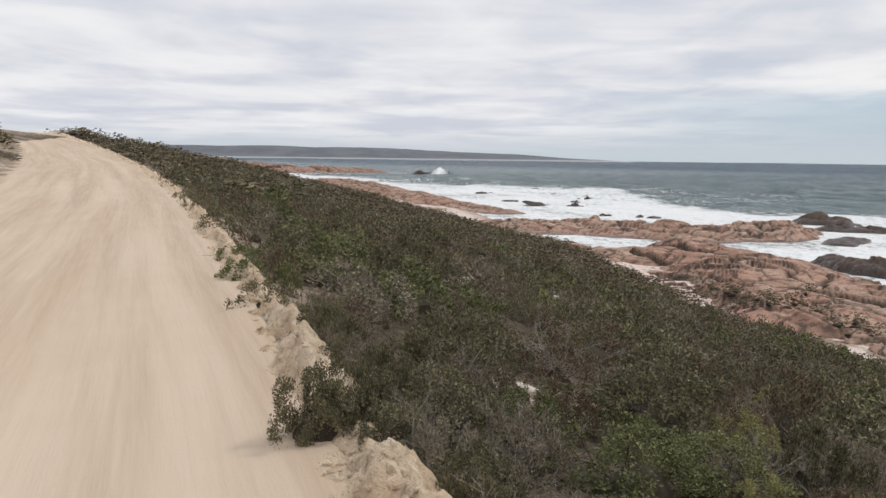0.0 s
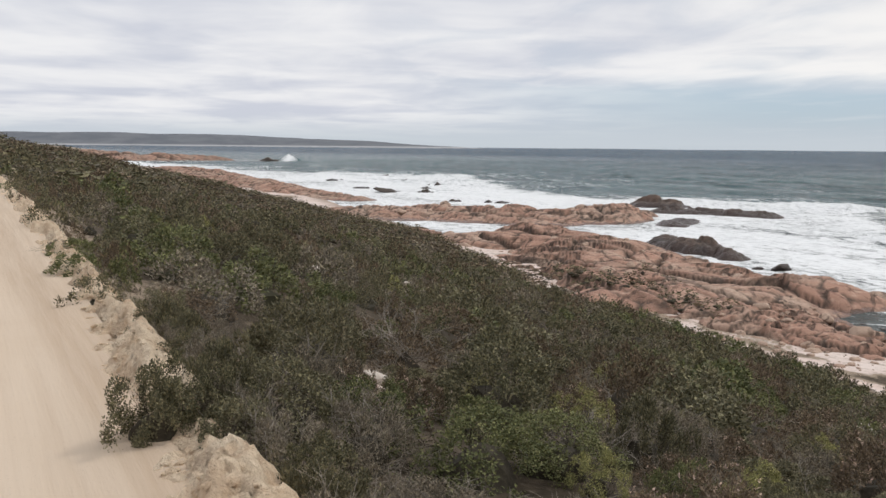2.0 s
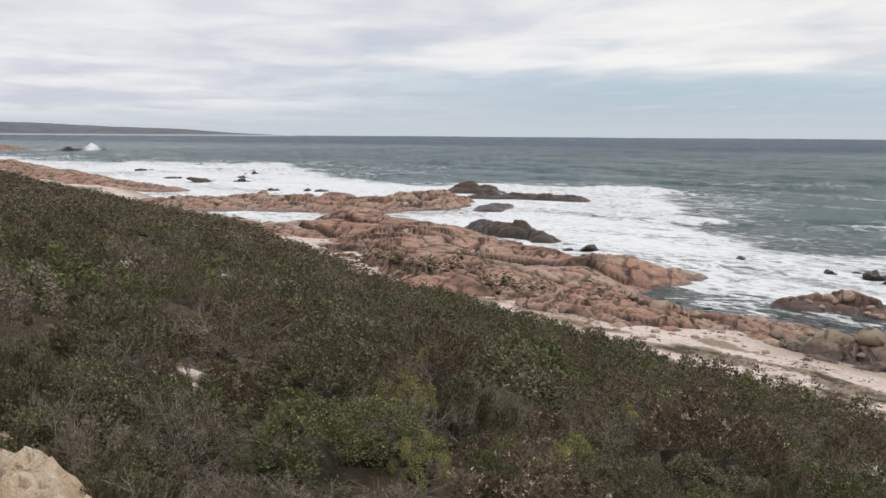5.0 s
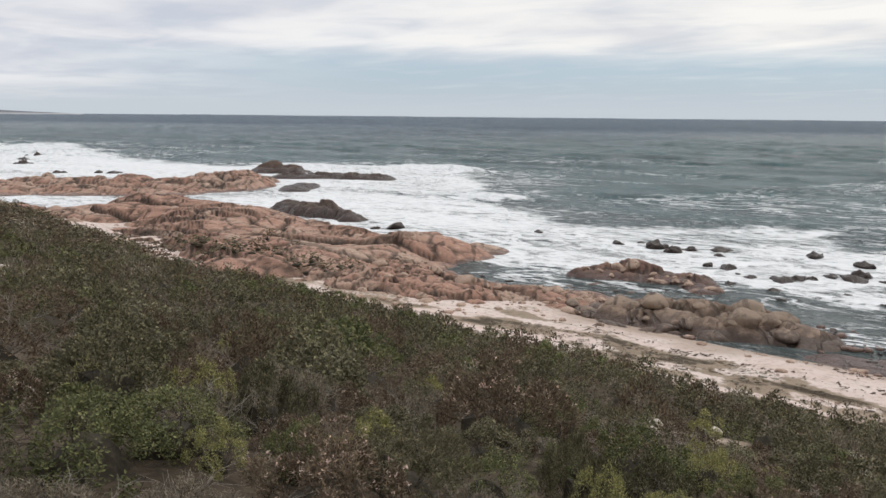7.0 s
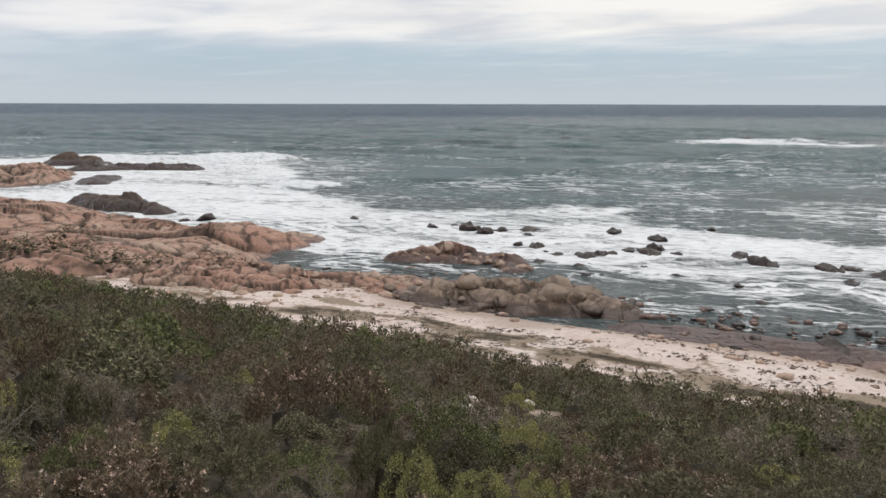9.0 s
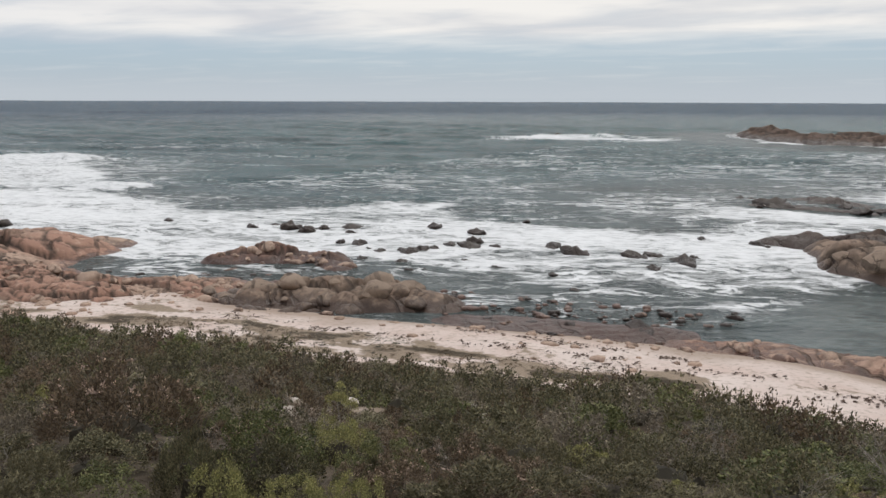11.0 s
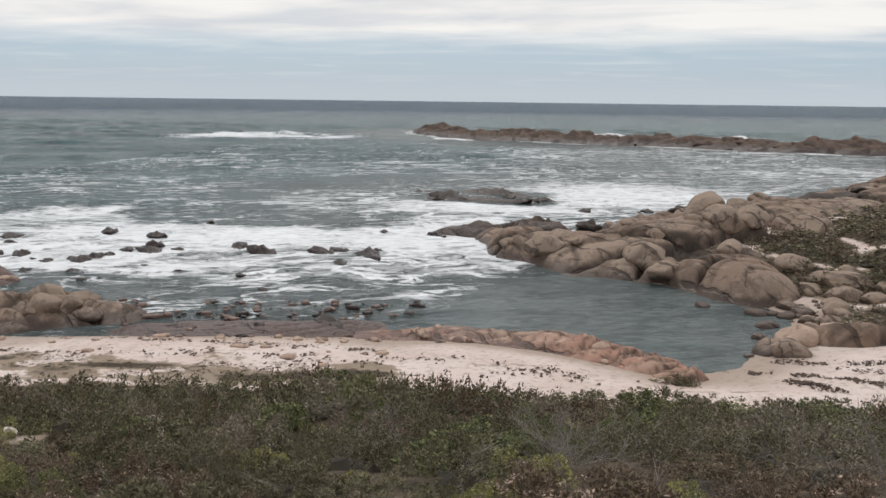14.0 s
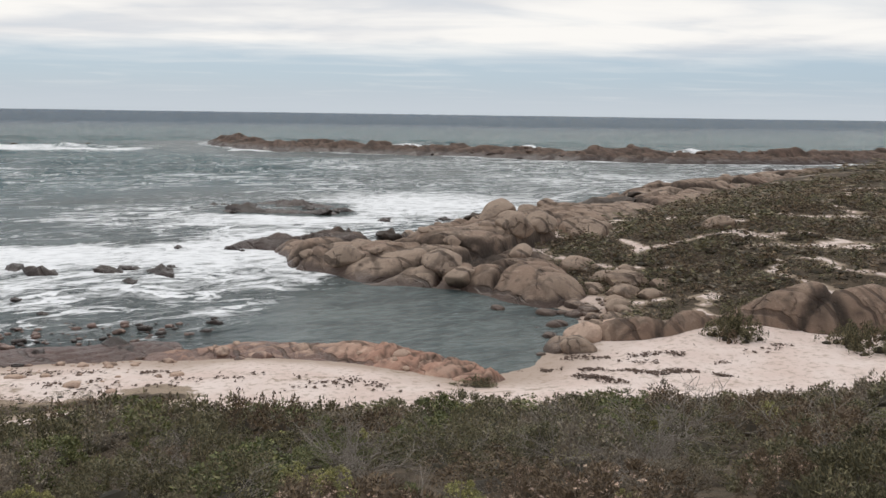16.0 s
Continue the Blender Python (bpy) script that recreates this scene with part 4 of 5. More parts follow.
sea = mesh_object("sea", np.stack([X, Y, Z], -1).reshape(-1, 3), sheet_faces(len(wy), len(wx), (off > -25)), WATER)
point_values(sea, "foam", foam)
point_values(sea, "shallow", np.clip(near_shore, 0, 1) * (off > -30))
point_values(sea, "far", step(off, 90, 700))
point_values(sea, "calm", np.clip(cove, 0, 1))
tagged(sea, "grey-green sea with white surf breaking on rocks", "sea", kind="structure")

# ---- far headland across the bay ----
hx = np.linspace(-1700, 1150, 240)
hy = np.linspace(3700, 4600, 24)
X, Y = np.meshgrid(hx, hy)
crown = 20 + 22 * step(-X, -900, 300) + 11 * step(-X, -150, 500) * (1 - 0.35 * step(-X, 800, 1500)) + 4 * rough(X, Y, 260, 81, 3)
Z = SEA - 3 + crown * step(Y, 3720, 4150) * step(1000 - X, 0, 700) + 3 * step(Y, 3705, 3720) * step(980 - X, 0, 200)
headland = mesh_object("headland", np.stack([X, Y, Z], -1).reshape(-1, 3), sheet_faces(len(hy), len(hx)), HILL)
tagged(headland, "low hazy scrub-covered headland across the bay", "headland", kind="structure")


# ---- scrub ----
def unit(v):
    return v / (np.linalg.norm(v, axis=1, keepdims=True) + 1e-9)


def blades(gen, root, way, length, width, pointed=False, face=None):
    """Leaves from roots and directions: folded diamonds, or pointed needles, their upper side towards face."""
    n = len(root)
    side = unit(np.cross(way, gen.normal(size=(n, 3)) if face is None else face + gen.normal(0, 0.3, (n, 3))))
    lift = np.cross(side, way)
    ln, wd = length * gen.uniform(0.6, 1.3, (n, 1)), width * gen.uniform(0.7, 1.3, (n, 1))
    if pointed:
        v = np.stack([root + side * wd * 0.5, root + way * ln + lift * wd * 0.3, root - side * wd * 0.5], 1)
        return v.reshape(-1, 3), np.arange(3 * n).reshape(n, 3)
    mid = root + way * ln * 0.5
    v = np.stack([root, mid + side * wd * 0.5 + lift * wd * 0.25, root + way * ln, mid - side * wd * 0.5 + lift * wd * 0.25], 1)
    return v.reshape(-1, 3), np.arange(4 * n).reshape(n, 4)


UPRIGHT = {"olive": 0.9, "grey": 0.8, "rust": 0.9, "green": 0.25, "yellow": 0.5, "broad": 0.35}


def shrub_parts(seed, kind, count, leaf, slim, lobes=(26, 38), pointed=None):
    """Leaves of a shrub about 1 m wide and 0.65 m high: a dome of separate tufts. Returns leaves, tuft centres and sizes."""
    gen = np.random.default_rng(seed)
    n = int(gen.integers(*lobes))
    turn = 2.39996 * np.arange(n) + gen.uniform(0, 6.28) + gen.normal(0, 0.3, n)
    tilt = np.arccos(np.clip(1 - 1.0 * (np.arange(n) + 0.5) / n + gen.normal(0, 0.06, n), 0, 1))
    a1, a2 = gen.uniform(0, 6.28, 2)
    reach = 1 + 0.20 * np.sin(2 * turn + a1) + 0.14 * np.sin(3 * turn + a2)
    dome = np.stack([np.sin(tilt) * np.cos(turn), np.sin(tilt) * np.sin(turn), np.cos(tilt)], 1)
    far_out = gen.uniform(0.72, 1.12, n)
    cen = np.stack([dome[:, 0] * 0.38 * reach * far_out, dome[:, 1] * 0.38 * reach * far_out, 0.09 + 0.42 * dome[:, 2] * far_out], 1)
    size = 0.62 * math.sqrt(1 / n) * gen.uniform(0.7, 1.25, n)
    which = gen.integers(0, n, count)
    out = unit(dome[which] * 0.8 + gen.normal(0, 0.62, (count, 3)))
    tall = UPRIGHT[kind]
    root = cen[which] + out * size[which][:, None] * gen.uniform(0.15, 1.0, (count, 1)) ** 0.5 * (1 - 0.25 * tall, 1 - 0.25 * tall, 1 + 0.5 * tall)
    root[:, 2] = np.maximum(root[:, 2], 0.01)
    way = unit(out * 0.35 + (0, 0, tall) + gen.normal(scale=0.6, size=(count, 3)))
    pointed = kind in ("olive", "grey", "rust") if pointed is None else pointed
    face = unit(dome[which] * 0.45 + out * 0.55 + (0, 0, 0.2) + gen.normal(0, 0.22, (count, 3)))
    v, f = blades(gen, root, way, leaf, leaf * slim, pointed, face)
    return (v, f), cen, size, gen


def rods(start, end, thick0, thick1):
    """Three-sided tapered sticks."""
    d = end - start
    d = d / (np.linalg.norm(d, axis=1, keepdims=True) + 1e-9)
    a = np.cross(d, (0.31, 0.52, 0.79))
    a /= np.linalg.norm(a, axis=1, keepdims=True) + 1e-9
    b = np.cross(d, a)
    ring = [(math.cos(q), math.sin(q)) for q in (0, 2.094, 4.189)]
    t0, t1 = np.broadcast_to(thick0, (len(d),))[:, None], np.broadcast_to(thick1, (len(d),))[:, None]
    v = np.stack([start + (c * a + s * b) * t0 for c, s in ring] + [end + (c * a + s * b) * t1 for c, s in ring], 1)
    f = np.array([(0, 1, 4, 3), (1, 2, 5, 4), (2, 0, 3, 5)])
    n = len(d)
    return v.reshape(-1, 3), (f[None] + 6 * np.arange(n)[:, None, None]).reshape(-1, 4)


def branching(seed, stems, height, spread, twigs, thick=1.0):
    """Bare forking branches, as rods."""
    gen = np.random.default_rng(seed)
    s, e, t = [], [], []
    for _ in range(stems):
        ang = gen.uniform(0, 2 * np.pi)
        p = np.array([gen.normal(0, 0.05), gen.normal(0, 0.05), -0.05])
        d = np.array([math.cos(ang) * spread, math.sin(ang) * spread, 1.0]) + gen.normal(0, 0.2, 3)
        for k in range(7):
            d = d / np.linalg.norm(d) + gen.normal(0, 0.30, 3)
            q = p + d / np.linalg.norm(d) * height / 7 * gen.uniform(0.7, 1.35)
            s.append(p), e.append(q), t.append(0.0045 * (1 - 0.12 * k))
            if k:
                for _ in range(twigs):
                    g = d + gen.normal(0, 0.7, 3)
                    s.append(p + (q - p) * gen.uniform(0.2, 1)), t.append(0.0020)
                    e.append(s[-1] + g / np.linalg.norm(g) * gen.uniform(0.08, 0.22))
            p = q
    t = np.array(t) * thick
    return rods(np.array(s), np.array(e), t, t * 0.6)


ball = bmesh.new()
bmesh.ops.create_icosphere(ball, subdivisions=1, radius=1.0)
ICO_V = np.array([v.co[:] for v in ball.verts])
ICO_F = np.array([[v.index for v in f.verts] for f in ball.faces])
ball.free()


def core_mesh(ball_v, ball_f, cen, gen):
    """One rough mound under a shrub's tufts, coloured dark in place of the shade inside."""
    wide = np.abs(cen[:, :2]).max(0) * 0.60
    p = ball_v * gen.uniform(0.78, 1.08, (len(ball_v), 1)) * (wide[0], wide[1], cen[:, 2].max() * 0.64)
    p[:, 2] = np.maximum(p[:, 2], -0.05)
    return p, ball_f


LABELS = {"broad": "grey-green leafy shrub with small rounded leaves", "olive": "low dark olive heath shrub with fine upright sprigs", "green": "broad-leaved fresh green coastal shrub",
          "yellow": "rounded yellow-green succulent shrub", "grey": "half-dry grey heath shrub with thin twigs",
          "rust": "brownish heath shrub with dry pinkish flower heads"}
SHAPES = {"olive": (8500, 0.034, 0.30), "green": (5200, 0.023, 0.62), "yellow": (5200, 0.022, 0.58), "broad": (7600, 0.024, 0.58), "grey": (6500, 0.038, 0.18), "rust": (7800, 0.032, 0.28)}
MODELS = {}
for k_kind, (kind, (count, leaf, slim)) in enumerate(SHAPES.items()):
    MODELS[kind] = []
    for variant in range(3):
        (v, f), cen, size, gen = shrub_parts(50 * k_kind + variant, kind, count, leaf, slim)
        root = new("shrub")
        mesh_object("crown", v, f, FOLIAGE[kind][0], root, False)
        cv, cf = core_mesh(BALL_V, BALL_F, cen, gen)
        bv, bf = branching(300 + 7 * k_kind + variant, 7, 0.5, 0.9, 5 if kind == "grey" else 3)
        mesh_object("inner_growth", np.concatenate([cv, bv]), [bf + len(cv), cf], WOOD_AND_SHADE, root, False)["kind"] = "stuff"
        if kind == "grey":
            tv, tf = branching(400 + variant, 12, 0.72, 0.8, 4)
            mesh_object("dead_wood", tv, tf, TWIG, root, False)
        if kind == "rust":
            n = 110
            which = gen.integers(0, len(cen), n)
            d = gen.normal(size=(n, 3))
            d[:, 2] = np.abs(d[:, 2]) + 0.5
            d /= np.linalg.norm(d, axis=1, keepdims=True)
            tip = np.repeat(cen[which] + d * size[which][:, None] * 1.15, 5, 0)
            hv, hf = blades(gen, tip + gen.normal(0, 0.007, tip.shape), gen.normal(size=tip.shape) * 0.6 + (0, 0, 0.6), 0.016, 0.012)
            tagged(mesh_object("bloom", hv, hf, FOLIAGE["bloom"][0], root, False), "small dry pinkish flower heads", kind="stuff")
        tagged(root, LABELS[kind], "shrub", "shrubs on the slope")
        MODELS[kind].append(root)


def stand(x, y, kind, wide, tall, turn, variant, used=set()):
    """Place a near shrub; each model itself is the first of its copies."""
    z = height_at(x, y) - 0.05
    model = MODELS[kind][variant]
    m = pose(x, y, z, 0, 0, turn)
    if model.name not in used:
        used.add(model.name)
        ob = model
        ob.matrix_world = m
    else:
        ob = copy_thing(model, m)
    ob.scale = (wide, wide * rng.uniform(0.85, 1.15), tall / 0.65)
    return ob


def scrubby(x, y):
    """How densely scrub grows, 0 to 1."""
    s, u = across(x, y)
    e = edge(u)
    z, over, d = ground_height(x, y, False)
    bare = step(rough(x, y, 6.0, 91, 3), 0.56, 0.74) * 0.85
    slope = step(over + 0.45 * rough(x, y, 5, 93, 3), 0.0, 0.7) * (s > e + 0.72 - 0.45 * step(u, 8.0, 9.0)) * (1 - bare)
    left = (s < e - 7.2) * 1.0
    south = step(-y - 0.25 * (x - 70), 8, 11) * (x > 60.5) * step(d, 2, 5) * step(rough(x, y, 7.0, 95, 4) + 0.4 * rough(x, y, 26, 97, 2), -1.0, -0.6)
    south = south * (rock_height(x, y) < z + 0.15) * (1 - sand_path(x, y, 0.22))
    k = np.minimum(segment_distance(x, y, (27, 90), (36, 70))[0], segment_distance(x, y, (36, 87), (41, 74))[0] + 0.7) + 2.2 * rough(x, y, 6, 98, 3)
    patch = 0.9 * (1 - step(k, 0.8, 2.6)) * (y > 60)
    k = segment_distance(x, y, (37, 44), (42, 15))[0] + 1.2 * rough(x, y, 4, 99, 3)
    patch = np.maximum(patch, 0.75 * (1 - step(k, 0.6, 2.0)))
    return np.maximum(np.maximum(slope, left), np.maximum(south, patch))


# near shrubs, one thing each
near, close_spots, mid_spots, far_spots = [], [], [], []
gen = np.random.default_rng(8)
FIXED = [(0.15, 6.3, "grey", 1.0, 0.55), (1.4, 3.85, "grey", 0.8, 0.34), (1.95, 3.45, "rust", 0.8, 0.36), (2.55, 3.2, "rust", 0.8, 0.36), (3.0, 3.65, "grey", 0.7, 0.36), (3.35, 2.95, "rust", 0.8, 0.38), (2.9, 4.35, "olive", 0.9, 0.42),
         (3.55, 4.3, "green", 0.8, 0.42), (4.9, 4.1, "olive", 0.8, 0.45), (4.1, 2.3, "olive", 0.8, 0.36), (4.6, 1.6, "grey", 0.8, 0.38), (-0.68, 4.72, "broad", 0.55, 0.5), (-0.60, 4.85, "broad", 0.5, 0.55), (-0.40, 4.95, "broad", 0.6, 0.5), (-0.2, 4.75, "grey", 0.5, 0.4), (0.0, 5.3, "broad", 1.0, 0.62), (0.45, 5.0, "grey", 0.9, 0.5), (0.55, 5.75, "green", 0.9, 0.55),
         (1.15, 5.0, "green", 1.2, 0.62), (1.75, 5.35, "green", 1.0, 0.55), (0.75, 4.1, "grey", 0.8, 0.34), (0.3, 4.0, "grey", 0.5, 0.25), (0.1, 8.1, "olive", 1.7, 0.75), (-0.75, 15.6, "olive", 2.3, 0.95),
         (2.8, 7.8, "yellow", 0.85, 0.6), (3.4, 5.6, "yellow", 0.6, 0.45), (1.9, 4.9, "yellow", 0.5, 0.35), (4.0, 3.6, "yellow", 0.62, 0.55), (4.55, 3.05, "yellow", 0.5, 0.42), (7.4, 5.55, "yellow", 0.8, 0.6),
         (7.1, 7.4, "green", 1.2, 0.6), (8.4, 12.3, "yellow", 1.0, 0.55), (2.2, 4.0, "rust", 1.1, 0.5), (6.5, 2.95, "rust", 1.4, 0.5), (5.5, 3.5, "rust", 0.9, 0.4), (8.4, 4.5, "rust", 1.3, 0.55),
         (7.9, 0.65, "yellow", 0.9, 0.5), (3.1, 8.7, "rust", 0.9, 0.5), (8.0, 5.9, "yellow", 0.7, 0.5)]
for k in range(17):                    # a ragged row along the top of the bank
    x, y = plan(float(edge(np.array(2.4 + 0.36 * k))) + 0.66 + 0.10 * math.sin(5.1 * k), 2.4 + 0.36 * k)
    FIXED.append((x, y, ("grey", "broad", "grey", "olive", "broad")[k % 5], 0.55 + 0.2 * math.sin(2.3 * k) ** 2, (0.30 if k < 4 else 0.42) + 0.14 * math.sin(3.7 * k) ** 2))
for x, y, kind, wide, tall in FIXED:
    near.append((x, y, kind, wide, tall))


def pick(a, b, g):
    """A kind of shrub, from two patchy values and a random one."""
    if a > 0.72 and g < 0.55:
        return "grey"
    if a < -0.4 and g < 0.7:
        return "green" if b > 0.1 else "yellow" if g < 0.22 else "olive"
    if b > 0.55 and g < 0.55:
        return "rust"
    return ("olive", "broad", "olive", "rust", "olive", "green", "broad", "grey", "yellow", "rust")[int(g * 9.999)]


class Thrown:
    """Spots thrown so that shrubs touch but hardly overlap."""

    def __init__(self, cell):
        self.cell, self.held = cell, {}

    def free(self, x, y, wide, near_by):
        i, j = int(x // self.cell), int(y // self.cell)
        for a in (-1, 0, 1):
            for b in (-1, 0, 1):
                for p, q, w in self.held.get((i + a, j + b), ()):
                    if (p - x) ** 2 + (q - y) ** 2 < (near_by * (w + wide)) ** 2:
                        return False
        self.held.setdefault((i, j), []).append((x, y, wide))
        return True


thrown = Thrown(1.6)
for x, y, kind, wide, tall in FIXED:
    thrown.free(x, y, wide, 0.0)
for x, y, wide in PALE:
    thrown.free(x, y, wide * 1.3, 0.0)
for wide_lo, wide_hi, tries in ((1.35, 1.9, 5200), (0.85, 1.3, 17000), (0.45, 0.8, 30000)):
    q = np.stack([gen.uniform(-14, 62, tries), gen.uniform(-46, 62, tries)], 1)
    q = q[gen.uniform(size=tries) < scrubby(q[:, 0], q[:, 1])]
    seen = np.degrees(np.arctan2(q[:, 0], q[:, 1]))
    q = q[((seen > -32) & (seen < 126)) | (gen.uniform(size=len(q)) < 0.2)]
    levels = ground_height(q[:, 0], q[:, 1])[0]
    patchy, patchy2 = rough(q[:, 0], q[:, 1], 4.0, 120, 3), rough(q[:, 0], q[:, 1], 3.0, 140, 3)
    sides, aheads = across(q[:, 0], q[:, 1])
    from_edge = sides - edge(aheads)
    for (x, y), z, a, b, brink in zip(q, levels, patchy, patchy2, from_edge):
        d = math.hypot(x, y)
        wide = gen.uniform(wide_lo, wide_hi)
        if d < 3.0 or (wide < 0.8 and d > 34) or (-1.6 < x < 0.3 and -2 < y < 3.6) or (0 < brink < 1.2 and wide > 0.9):
            continue
        if not thrown.free(x, y, wide, 0.40):
            continue
        kind = pick(a, b, gen.uniform())
        if kind == "yellow" and wide > 0.9:
            kind = "olive"
        tall = (0.17 + 0.37 * wide) * gen.uniform(0.62, 1.42) * (0.82 if y < 2 else 1.0)
        if d < 5.5:
            tall = min(tall, 0.26 + 0.05 * d)
        if z < SEA + 2.4 and y > 8:
            kind, tall = ("rust", "grey", "rust")[int(gen.uniform() * 3)], 0.2
        spot = (x, y, kind, wide, tall)
        if y > -0.8 * x - 2 and d < 9.0 and x > -3:
            near.append(spot)
        elif y > -0.8 * x - 2 and d < 17:
            close_spots.append(spot)
        else:
            mid_spots.append(spot if kind != "yellow" or gen.uniform() < 0.3 else (x, y, "olive", wide, tall))
# thickets beside the pale bluff and the shelf
for x, y, r, count, high in ((54.8, -21.6, 1.7, 16, 1.5), (51.6, -28.6, 2.6, 22, 1.3), (46.8, -4.2, 0.9, 5, 0.55)):
    for _ in range(count):
        a, q = gen.uniform(0, 6.28), math.sqrt(gen.uniform())
        mid_spots.append((x + r * q * math.cos(a), y + r * q * math.sin(a), ("olive", "rust", "olive", "broad")[int(gen.uniform() * 4)], gen.uniform(1.0, 1.7), high * (1.1 - 0.6 * q * q)))
near.sort(key=lambda q: math.hypot(q[0], q[1]))
close_spots += near[230:]
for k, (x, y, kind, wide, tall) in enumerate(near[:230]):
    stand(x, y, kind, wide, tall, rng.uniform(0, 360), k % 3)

for step_m, x0, x1, y0, y1 in ((1.35, -30, 60, 62, 150), (0.9, 61, 110, -56, -8), (1.35, 110, 160, -90, -14), (1.5, 62, 110, -90, -56), (2.6, -40, 40, 150, 330), (2.8, 60, 290, -190, -90), (1.9, -50, -9, 18, 120), (1.9, 44, 64, -60, -46)):
    q = np.stack(np.meshgrid(np.arange(x0, x1, step_m), np.arange(y0, y1, step_m)), -1).reshape(-1, 2)
    q = q + gen.uniform(-0.5, 0.5, q.shape) * step_m
    q = q[gen.uniform(size=len(q)) < scrubby(q[:, 0], q[:, 1]) * 0.9]
    a, b = rough(q[:, 0], q[:, 1], 8.0, 120, 3), rough(q[:, 0], q[:, 1], 6.0, 140, 3)
    for (x, y), a1, b1 in zip(q, a, b):
        if not -32 < math.degrees(math.atan2(x, y)) < 126 and gen.uniform() < 0.7:
            continue
        kind = pick(a1, b1, gen.uniform())
        side, ahead = across(x, y)
        side = side - float(edge(np.array(ahead)))
        if y > 0 and -7.5 < side < 1.5:
            continue
        if kind in ("yellow", "green", "broad"):
            kind = ("olive", "rust", "olive")[int(gen.uniform() * 3)]
        if x > 60 and y < 0:
            kind = ("olive", "rust", "olive", "olive", "olive", "grey")[int(gen.uniform() * 6)] if kind != "rust" else kind
        big = 1.9 if x > 60 and y < 0 and gen.uniform() < 0.12 else 1.0
        far_spots.append((x, y, kind, big * step_m * gen.uniform(1.2, 2.0) * (1.25 if x > 50 else 1.0), big * gen.uniform(0.4, 0.75) * (0.75 if x > 50 else 1.0)))


def scrub_mass(name, label, spots, shapes, lobes):
    """Many shrubs of each kind joined into one mesh a kind."""
    px, py = np.array([q[0] for q in spots]), np.array([q[1] for q in spots])
    z_all = np.maximum(ground_height(px, py)[0], rock_height(px, py))
    for k_kind, kind in enumerate(SHAPES):
        picked = [(q, z) for q, z in zip(spots, z_all) if q[2] == kind]
        if not picked:
            continue
        models, inside = [], []
        for variant in range(8):
            count, leaf, slim = shapes[kind]
            less = 0.45 if variant > 3 else 1.0                       # the last four are for small shrubs
            (v, f), cen, size, gen = shrub_parts(700 + 50 * k_kind + variant, kind, int(count * less), leaf / less ** 0.4, slim, lobes, True)
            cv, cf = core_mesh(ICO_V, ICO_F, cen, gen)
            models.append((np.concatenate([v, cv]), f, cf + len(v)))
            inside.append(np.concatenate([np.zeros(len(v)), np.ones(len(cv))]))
        vs, fs, ts, ins, tones, n = [], [], [], [], [], 0
        for k, ((x, y, _, wide, tall), z) in enumerate(picked):
            v, f, t = models[k % 4 + 4 * (wide < 0.82)]
            ins.append(inside[k % 4 + 4 * (wide < 0.82)])
            c, s = math.cos(k * 2.4), math.sin(k * 2.4)
            p = v * (wide, wide, tall / 0.65)
            vs.append(np.stack([p[:, 0] * c - p[:, 1] * s + x, p[:, 0] * s + p[:, 1] * c + y, p[:, 2] + z - 0.06], 1))
            fs.append(f + n)
            ts.append(t + n)
            n += len(v)
            tones.append(np.full(len(v), hashed(np.array([k]), np.array([k_kind]), 5)[0]))
        ob = mesh_object(name, np.concatenate(vs), [np.concatenate(fs), np.concatenate(ts)], FOLIAGE[kind][1], None, False)
        point_values(ob, "tone", np.concatenate(tones))
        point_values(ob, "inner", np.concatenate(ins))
        tagged(ob, kind_label(kind, label), "scrub", kind="stuff")


def kind_label(kind, label):
    words = {"broad": "grey-green leafy", "olive": "dark olive", "green": "fresh green", "yellow": "yellow-green", "grey": "dry grey", "rust": "brownish"}
    return words[kind] + " " + label


FINE = {"olive": (1.0, 1.0), "green": (1.3, 1.5), "yellow": (1.3, 1.5), "broad": (1.3, 1.5), "grey": (0.9, 1.0), "rust": (1.0, 1.0)}


def coarser(share, longer, slim):
    """Leaf counts and sizes for shrubs farther off: fewer, larger sprays."""
    return {k: (int(5000 * share * FINE[k][0]), 0.04 * longer, slim * FINE[k][1]) for k in SHAPES}


scrub_mass("near_scrub", "heath scrub below the road", close_spots, coarser(0.54, 0.85, 0.46), (18, 26))
scrub_mass("coastal_scrub", "heath scrub covering the slope above the beach", [q for q in mid_spots if math.hypot(q[0], q[1]) < 32], coarser(0.135, 1.35, 0.55), (9, 14))
scrub_mass("shore_scrub", "heath scrub where the slope meets the beach", [q for q in mid_spots if math.hypot(q[0], q[1]) >= 32], coarser(0.05, 2.0, 0.62), (7, 10))
scrub_mass("distant_scrub", "heath scrub on far slopes and the southern point", far_spots, coarser(0.010, 3.0, 0.9), (4, 6))

# bare grey twigs standing among the scrub
vs, fs, n = [], [], 0
STICKS = [branching(950 + k, 6, 0.55, 0.9, 5, 0.8) for k in range(4)]
gen = np.random.default_rng(93)
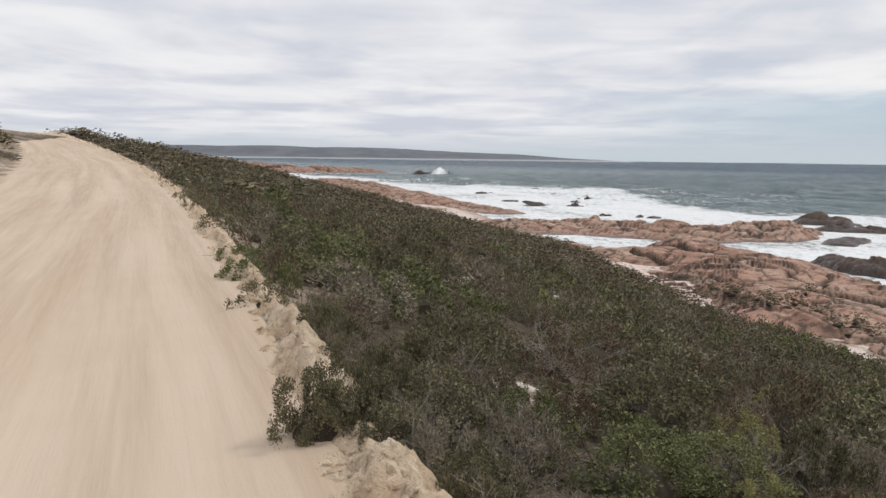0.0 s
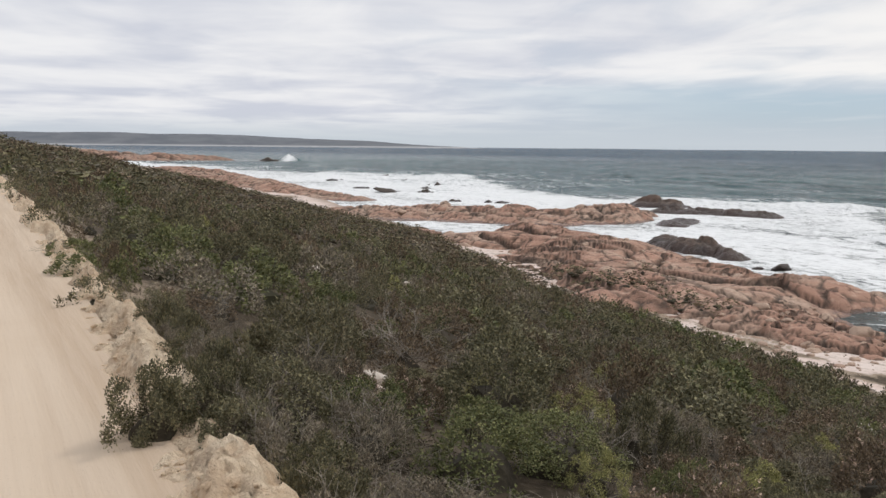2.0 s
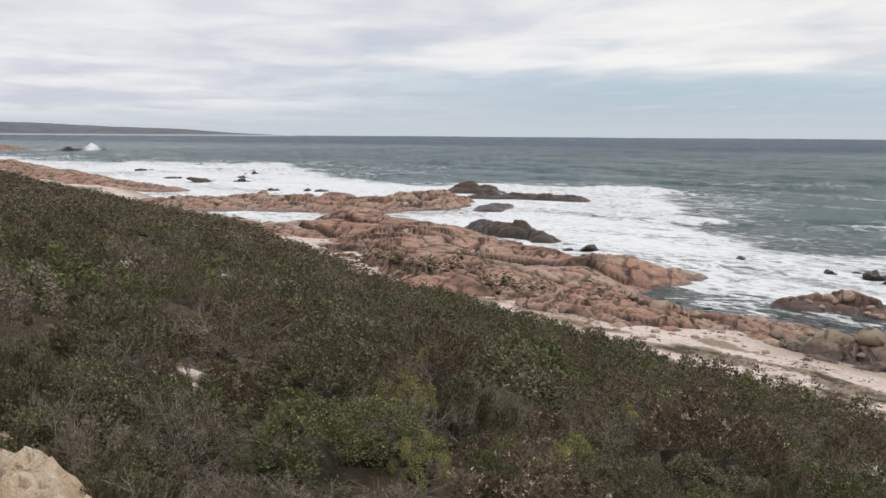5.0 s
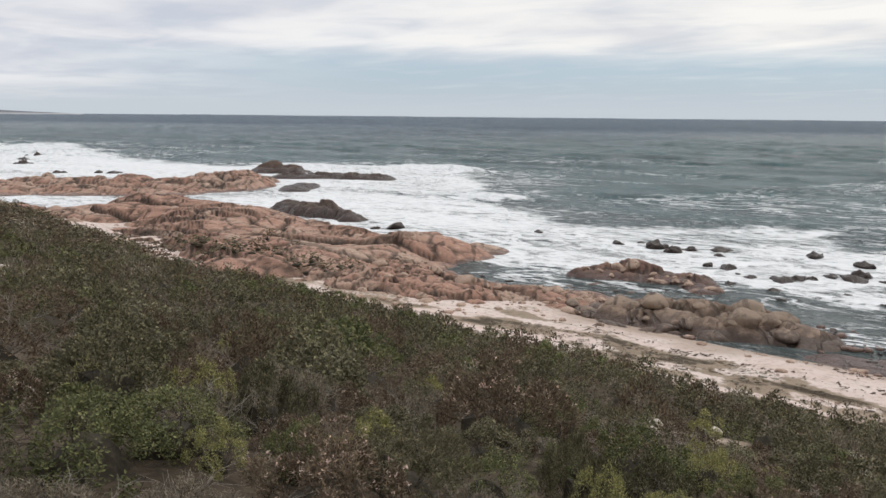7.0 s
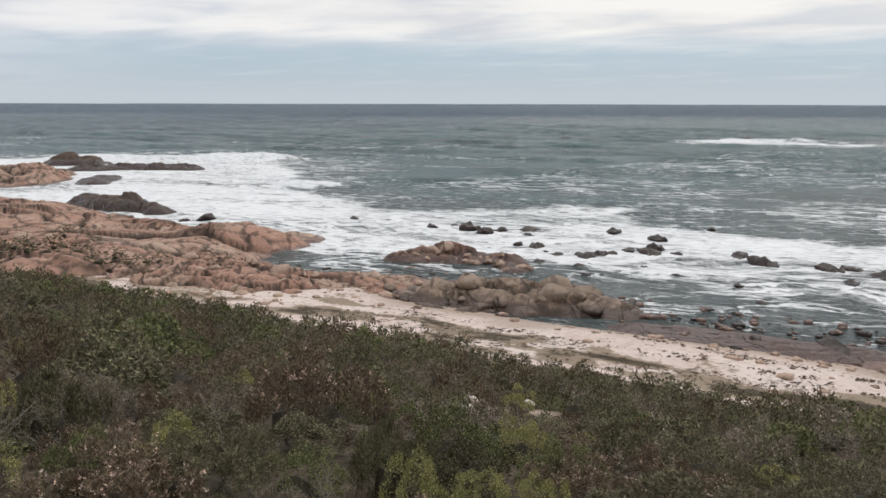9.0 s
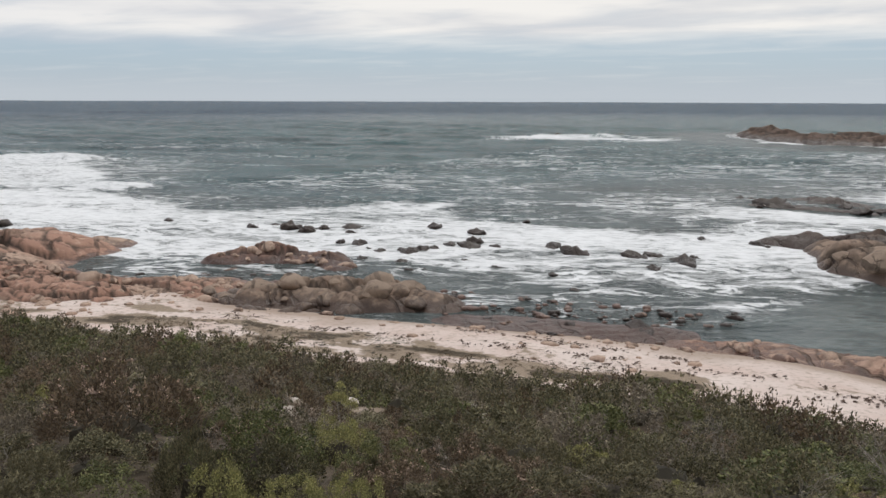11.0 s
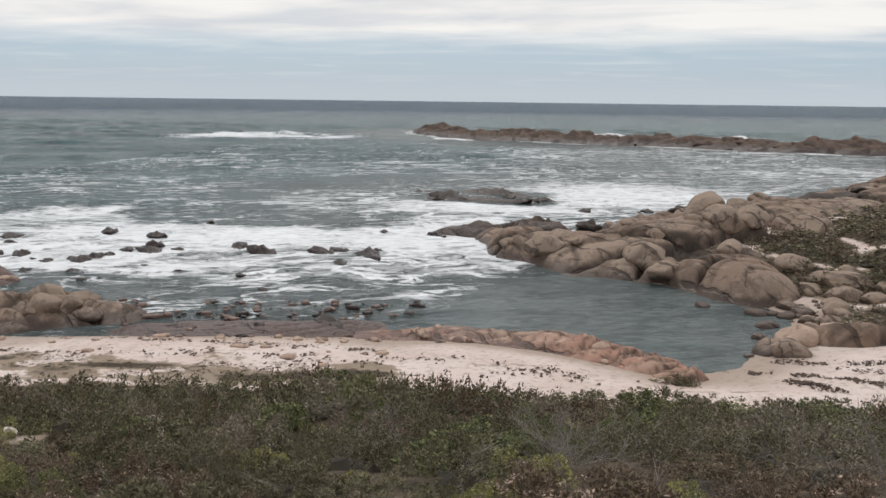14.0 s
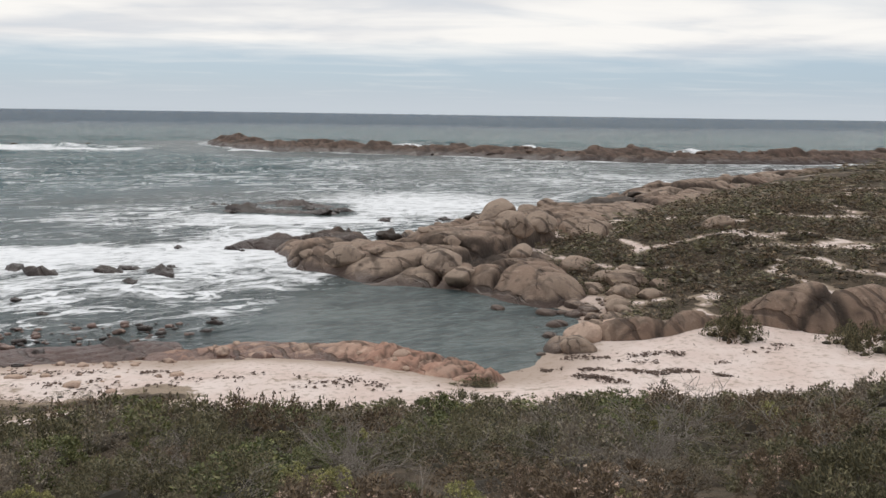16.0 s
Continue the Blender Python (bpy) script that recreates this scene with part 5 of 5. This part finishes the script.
for k, (x, y, kind, wide, tall) in enumerate(near + close_spots + [q for q in mid_spots if math.hypot(q[0], q[1]) < 26]):
    if math.hypot(x, y) > 5.5 and gen.uniform() < (0.6 if kind in ("grey", "rust") else 0.2):
        v, f = STICKS[k % 4]
        c, sn = math.cos(k), math.sin(k)
        up = (0.55 + 0.75 * tall) * gen.uniform(0.8, 1.2)
        vs.append(np.stack([(v[:, 0] * c - v[:, 1] * sn) * wide + x, (v[:, 0] * sn + v[:, 1] * c) * wide + y, v[:, 2] * up + height_at(x, y)], 1))
        fs.append(f + n)
        n += len(v)
tagged(mesh_object("dry_twigs", np.concatenate(vs), np.concatenate(fs), TWIG, None, False), "bare silvery twigs standing up through the heath", "twigs", kind="stuff")

# dead bushes: bare grey branches
dead = None
for x, y, size in ((1.4, 10.2, 1.2), (6.5, 12.8, 1.0), (8.4, 16.8, 1.1), (15.6, 3.9, 1.2), (13.1, 3.2, 1.1), (13.6, 0.5, 1.3), (11.7, 0.1, 1.3), (10.6, -3.5, 1.4), (11.6, -2.6, 1.3), (10.4, -5.6, 1.4), (12.6, -4.6, 1.3), (9.2, -3.0, 1.0), (14.5, -1.0, 1.2), (9.0, 6.8, 0.8)):
    if dead is None:
        v, f = branching(900, 18, 0.75, 1.1, 4, 1.5)
        dead = mesh_object("dead_bush", v, f, TWIG)
        tagged(dead, "dead bush of bare silvery grey branches", "dead bush", "dead bushes")
        ob = dead
        ob.matrix_world = pose(x, y, height_at(x, y) + 0.15, 0, 0, 0)
    else:
        ob = copy_thing(dead, pose(x, y, height_at(x, y) + 0.15, 0, 0, rng.uniform(0, 360)))
    ob.scale = (size, size, size * 0.9)

# pale stones among the scrub
STONES = [boulder_mesh("stone", WHITE_STONE, 40 + k, 0.55, 0.15) for k in range(3)]
for x, y, wide in PALE:
    ob = new("stone", rng.choice(STONES))
    ob.location = (x, y, height_at(x, y) + 0.16 * wide)
    ob.rotation_euler = (rng.uniform(-0.3, 0.3), rng.uniform(-0.3, 0.3), rng.uniform(0, 6))
    ob.scale = (wide / 2 * 1.2, wide / 2, wide / 2)
    tagged(ob, "pale limestone lying bare among the scrub", "stone", "pale stones on the slope")

# crumbs of earth and grit fallen from the bank
gen = np.random.default_rng(31)
vs, fs = [], []
for k in range(1700):
    u = gen.uniform(2.5, 11) if k < 1400 else gen.uniform(13, 30)
    off = min(gen.normal(0.12, 0.17), 0.32) if gen.uniform() < 0.93 else -abs(gen.normal(0, 0.5))
    x, y = plan(float(edge(np.array(u))) + off, u)
    z = float(road_height(np.array(u))) + max(float(bank_height(np.array([u]), np.array([off]))[0]) - 0.01, 0.015)
    r = 0.004 + 0.024 * gen.uniform() ** 3 * (off > -0.2)
    p = ICO_V * gen.uniform(0.7, 1.2, (12, 1)) * (r * 1.3, r, r * 0.8) + (x, y, z + r * 0.3)
    fs.append(ICO_F + 12 * len(vs))
    vs.append(p)
tagged(mesh_object("bank_crumbs", np.concatenate(vs), np.concatenate(fs), BANK, None, False), "loose crumbs of earth and grit along the road's edge", "grit", kind="stuff")

# ---- seaweed wrack on the sand ----
gen = np.random.default_rng(77)
vs, fs, n = [], [], 0
LINES = [((52, -7.5), (46, -12), 0.5, 520), ((51, -9.5), (47, -15), 0.7, 420), ((50, -12), (50, -19), 1.0, 380), ((48, -15), (46, -18), 0.6, 300), ((53.5, -10.5), (51, -17), 0.7, 320),
         ((51, -17), (52.5, -24), 1.2, 260), ((47, 10), (46, 4), 1.4, 260), ((46, 4), (45, -4), 1.2, 240), ((44, 26), (46, 12), 2.0, 420), ((42, 45), (43, 28), 1.6, 380), ((48, 30), (49, 12), 0.7, 360)]
for a, b, wide, count in LINES:
    for _ in range(count):
        q = gen.uniform()
        x, y = a[0] + (b[0] - a[0]) * q + gen.normal(0, wide * 0.5), a[1] + (b[1] - a[1]) * q + gen.normal(0, wide * 0.5)
        if bumps(np.array([x * 0.9]), np.array([y * 0.9]), 63)[0] < -0.1:
            continue
        r = gen.uniform(0.03, 0.15)
        ang = np.sort(gen.uniform(0, 2 * np.pi, 4))
        z = height_at(x, y)
        v = np.stack([x + r * 1.8 * np.cos(ang), y + r * np.sin(ang), z + gen.uniform(-0.01, 0.09, 4)], 1)
        vs.append(v)
        fs.append((n, n + 1, n + 2, n + 3))
        n += 4
wrack = mesh_object("seaweed_wrack", np.concatenate(vs), np.array(fs), WRACK, None, False)
tagged(wrack, "dark dried seaweed strewn in lines on the sand", "seaweed", kind="stuff")
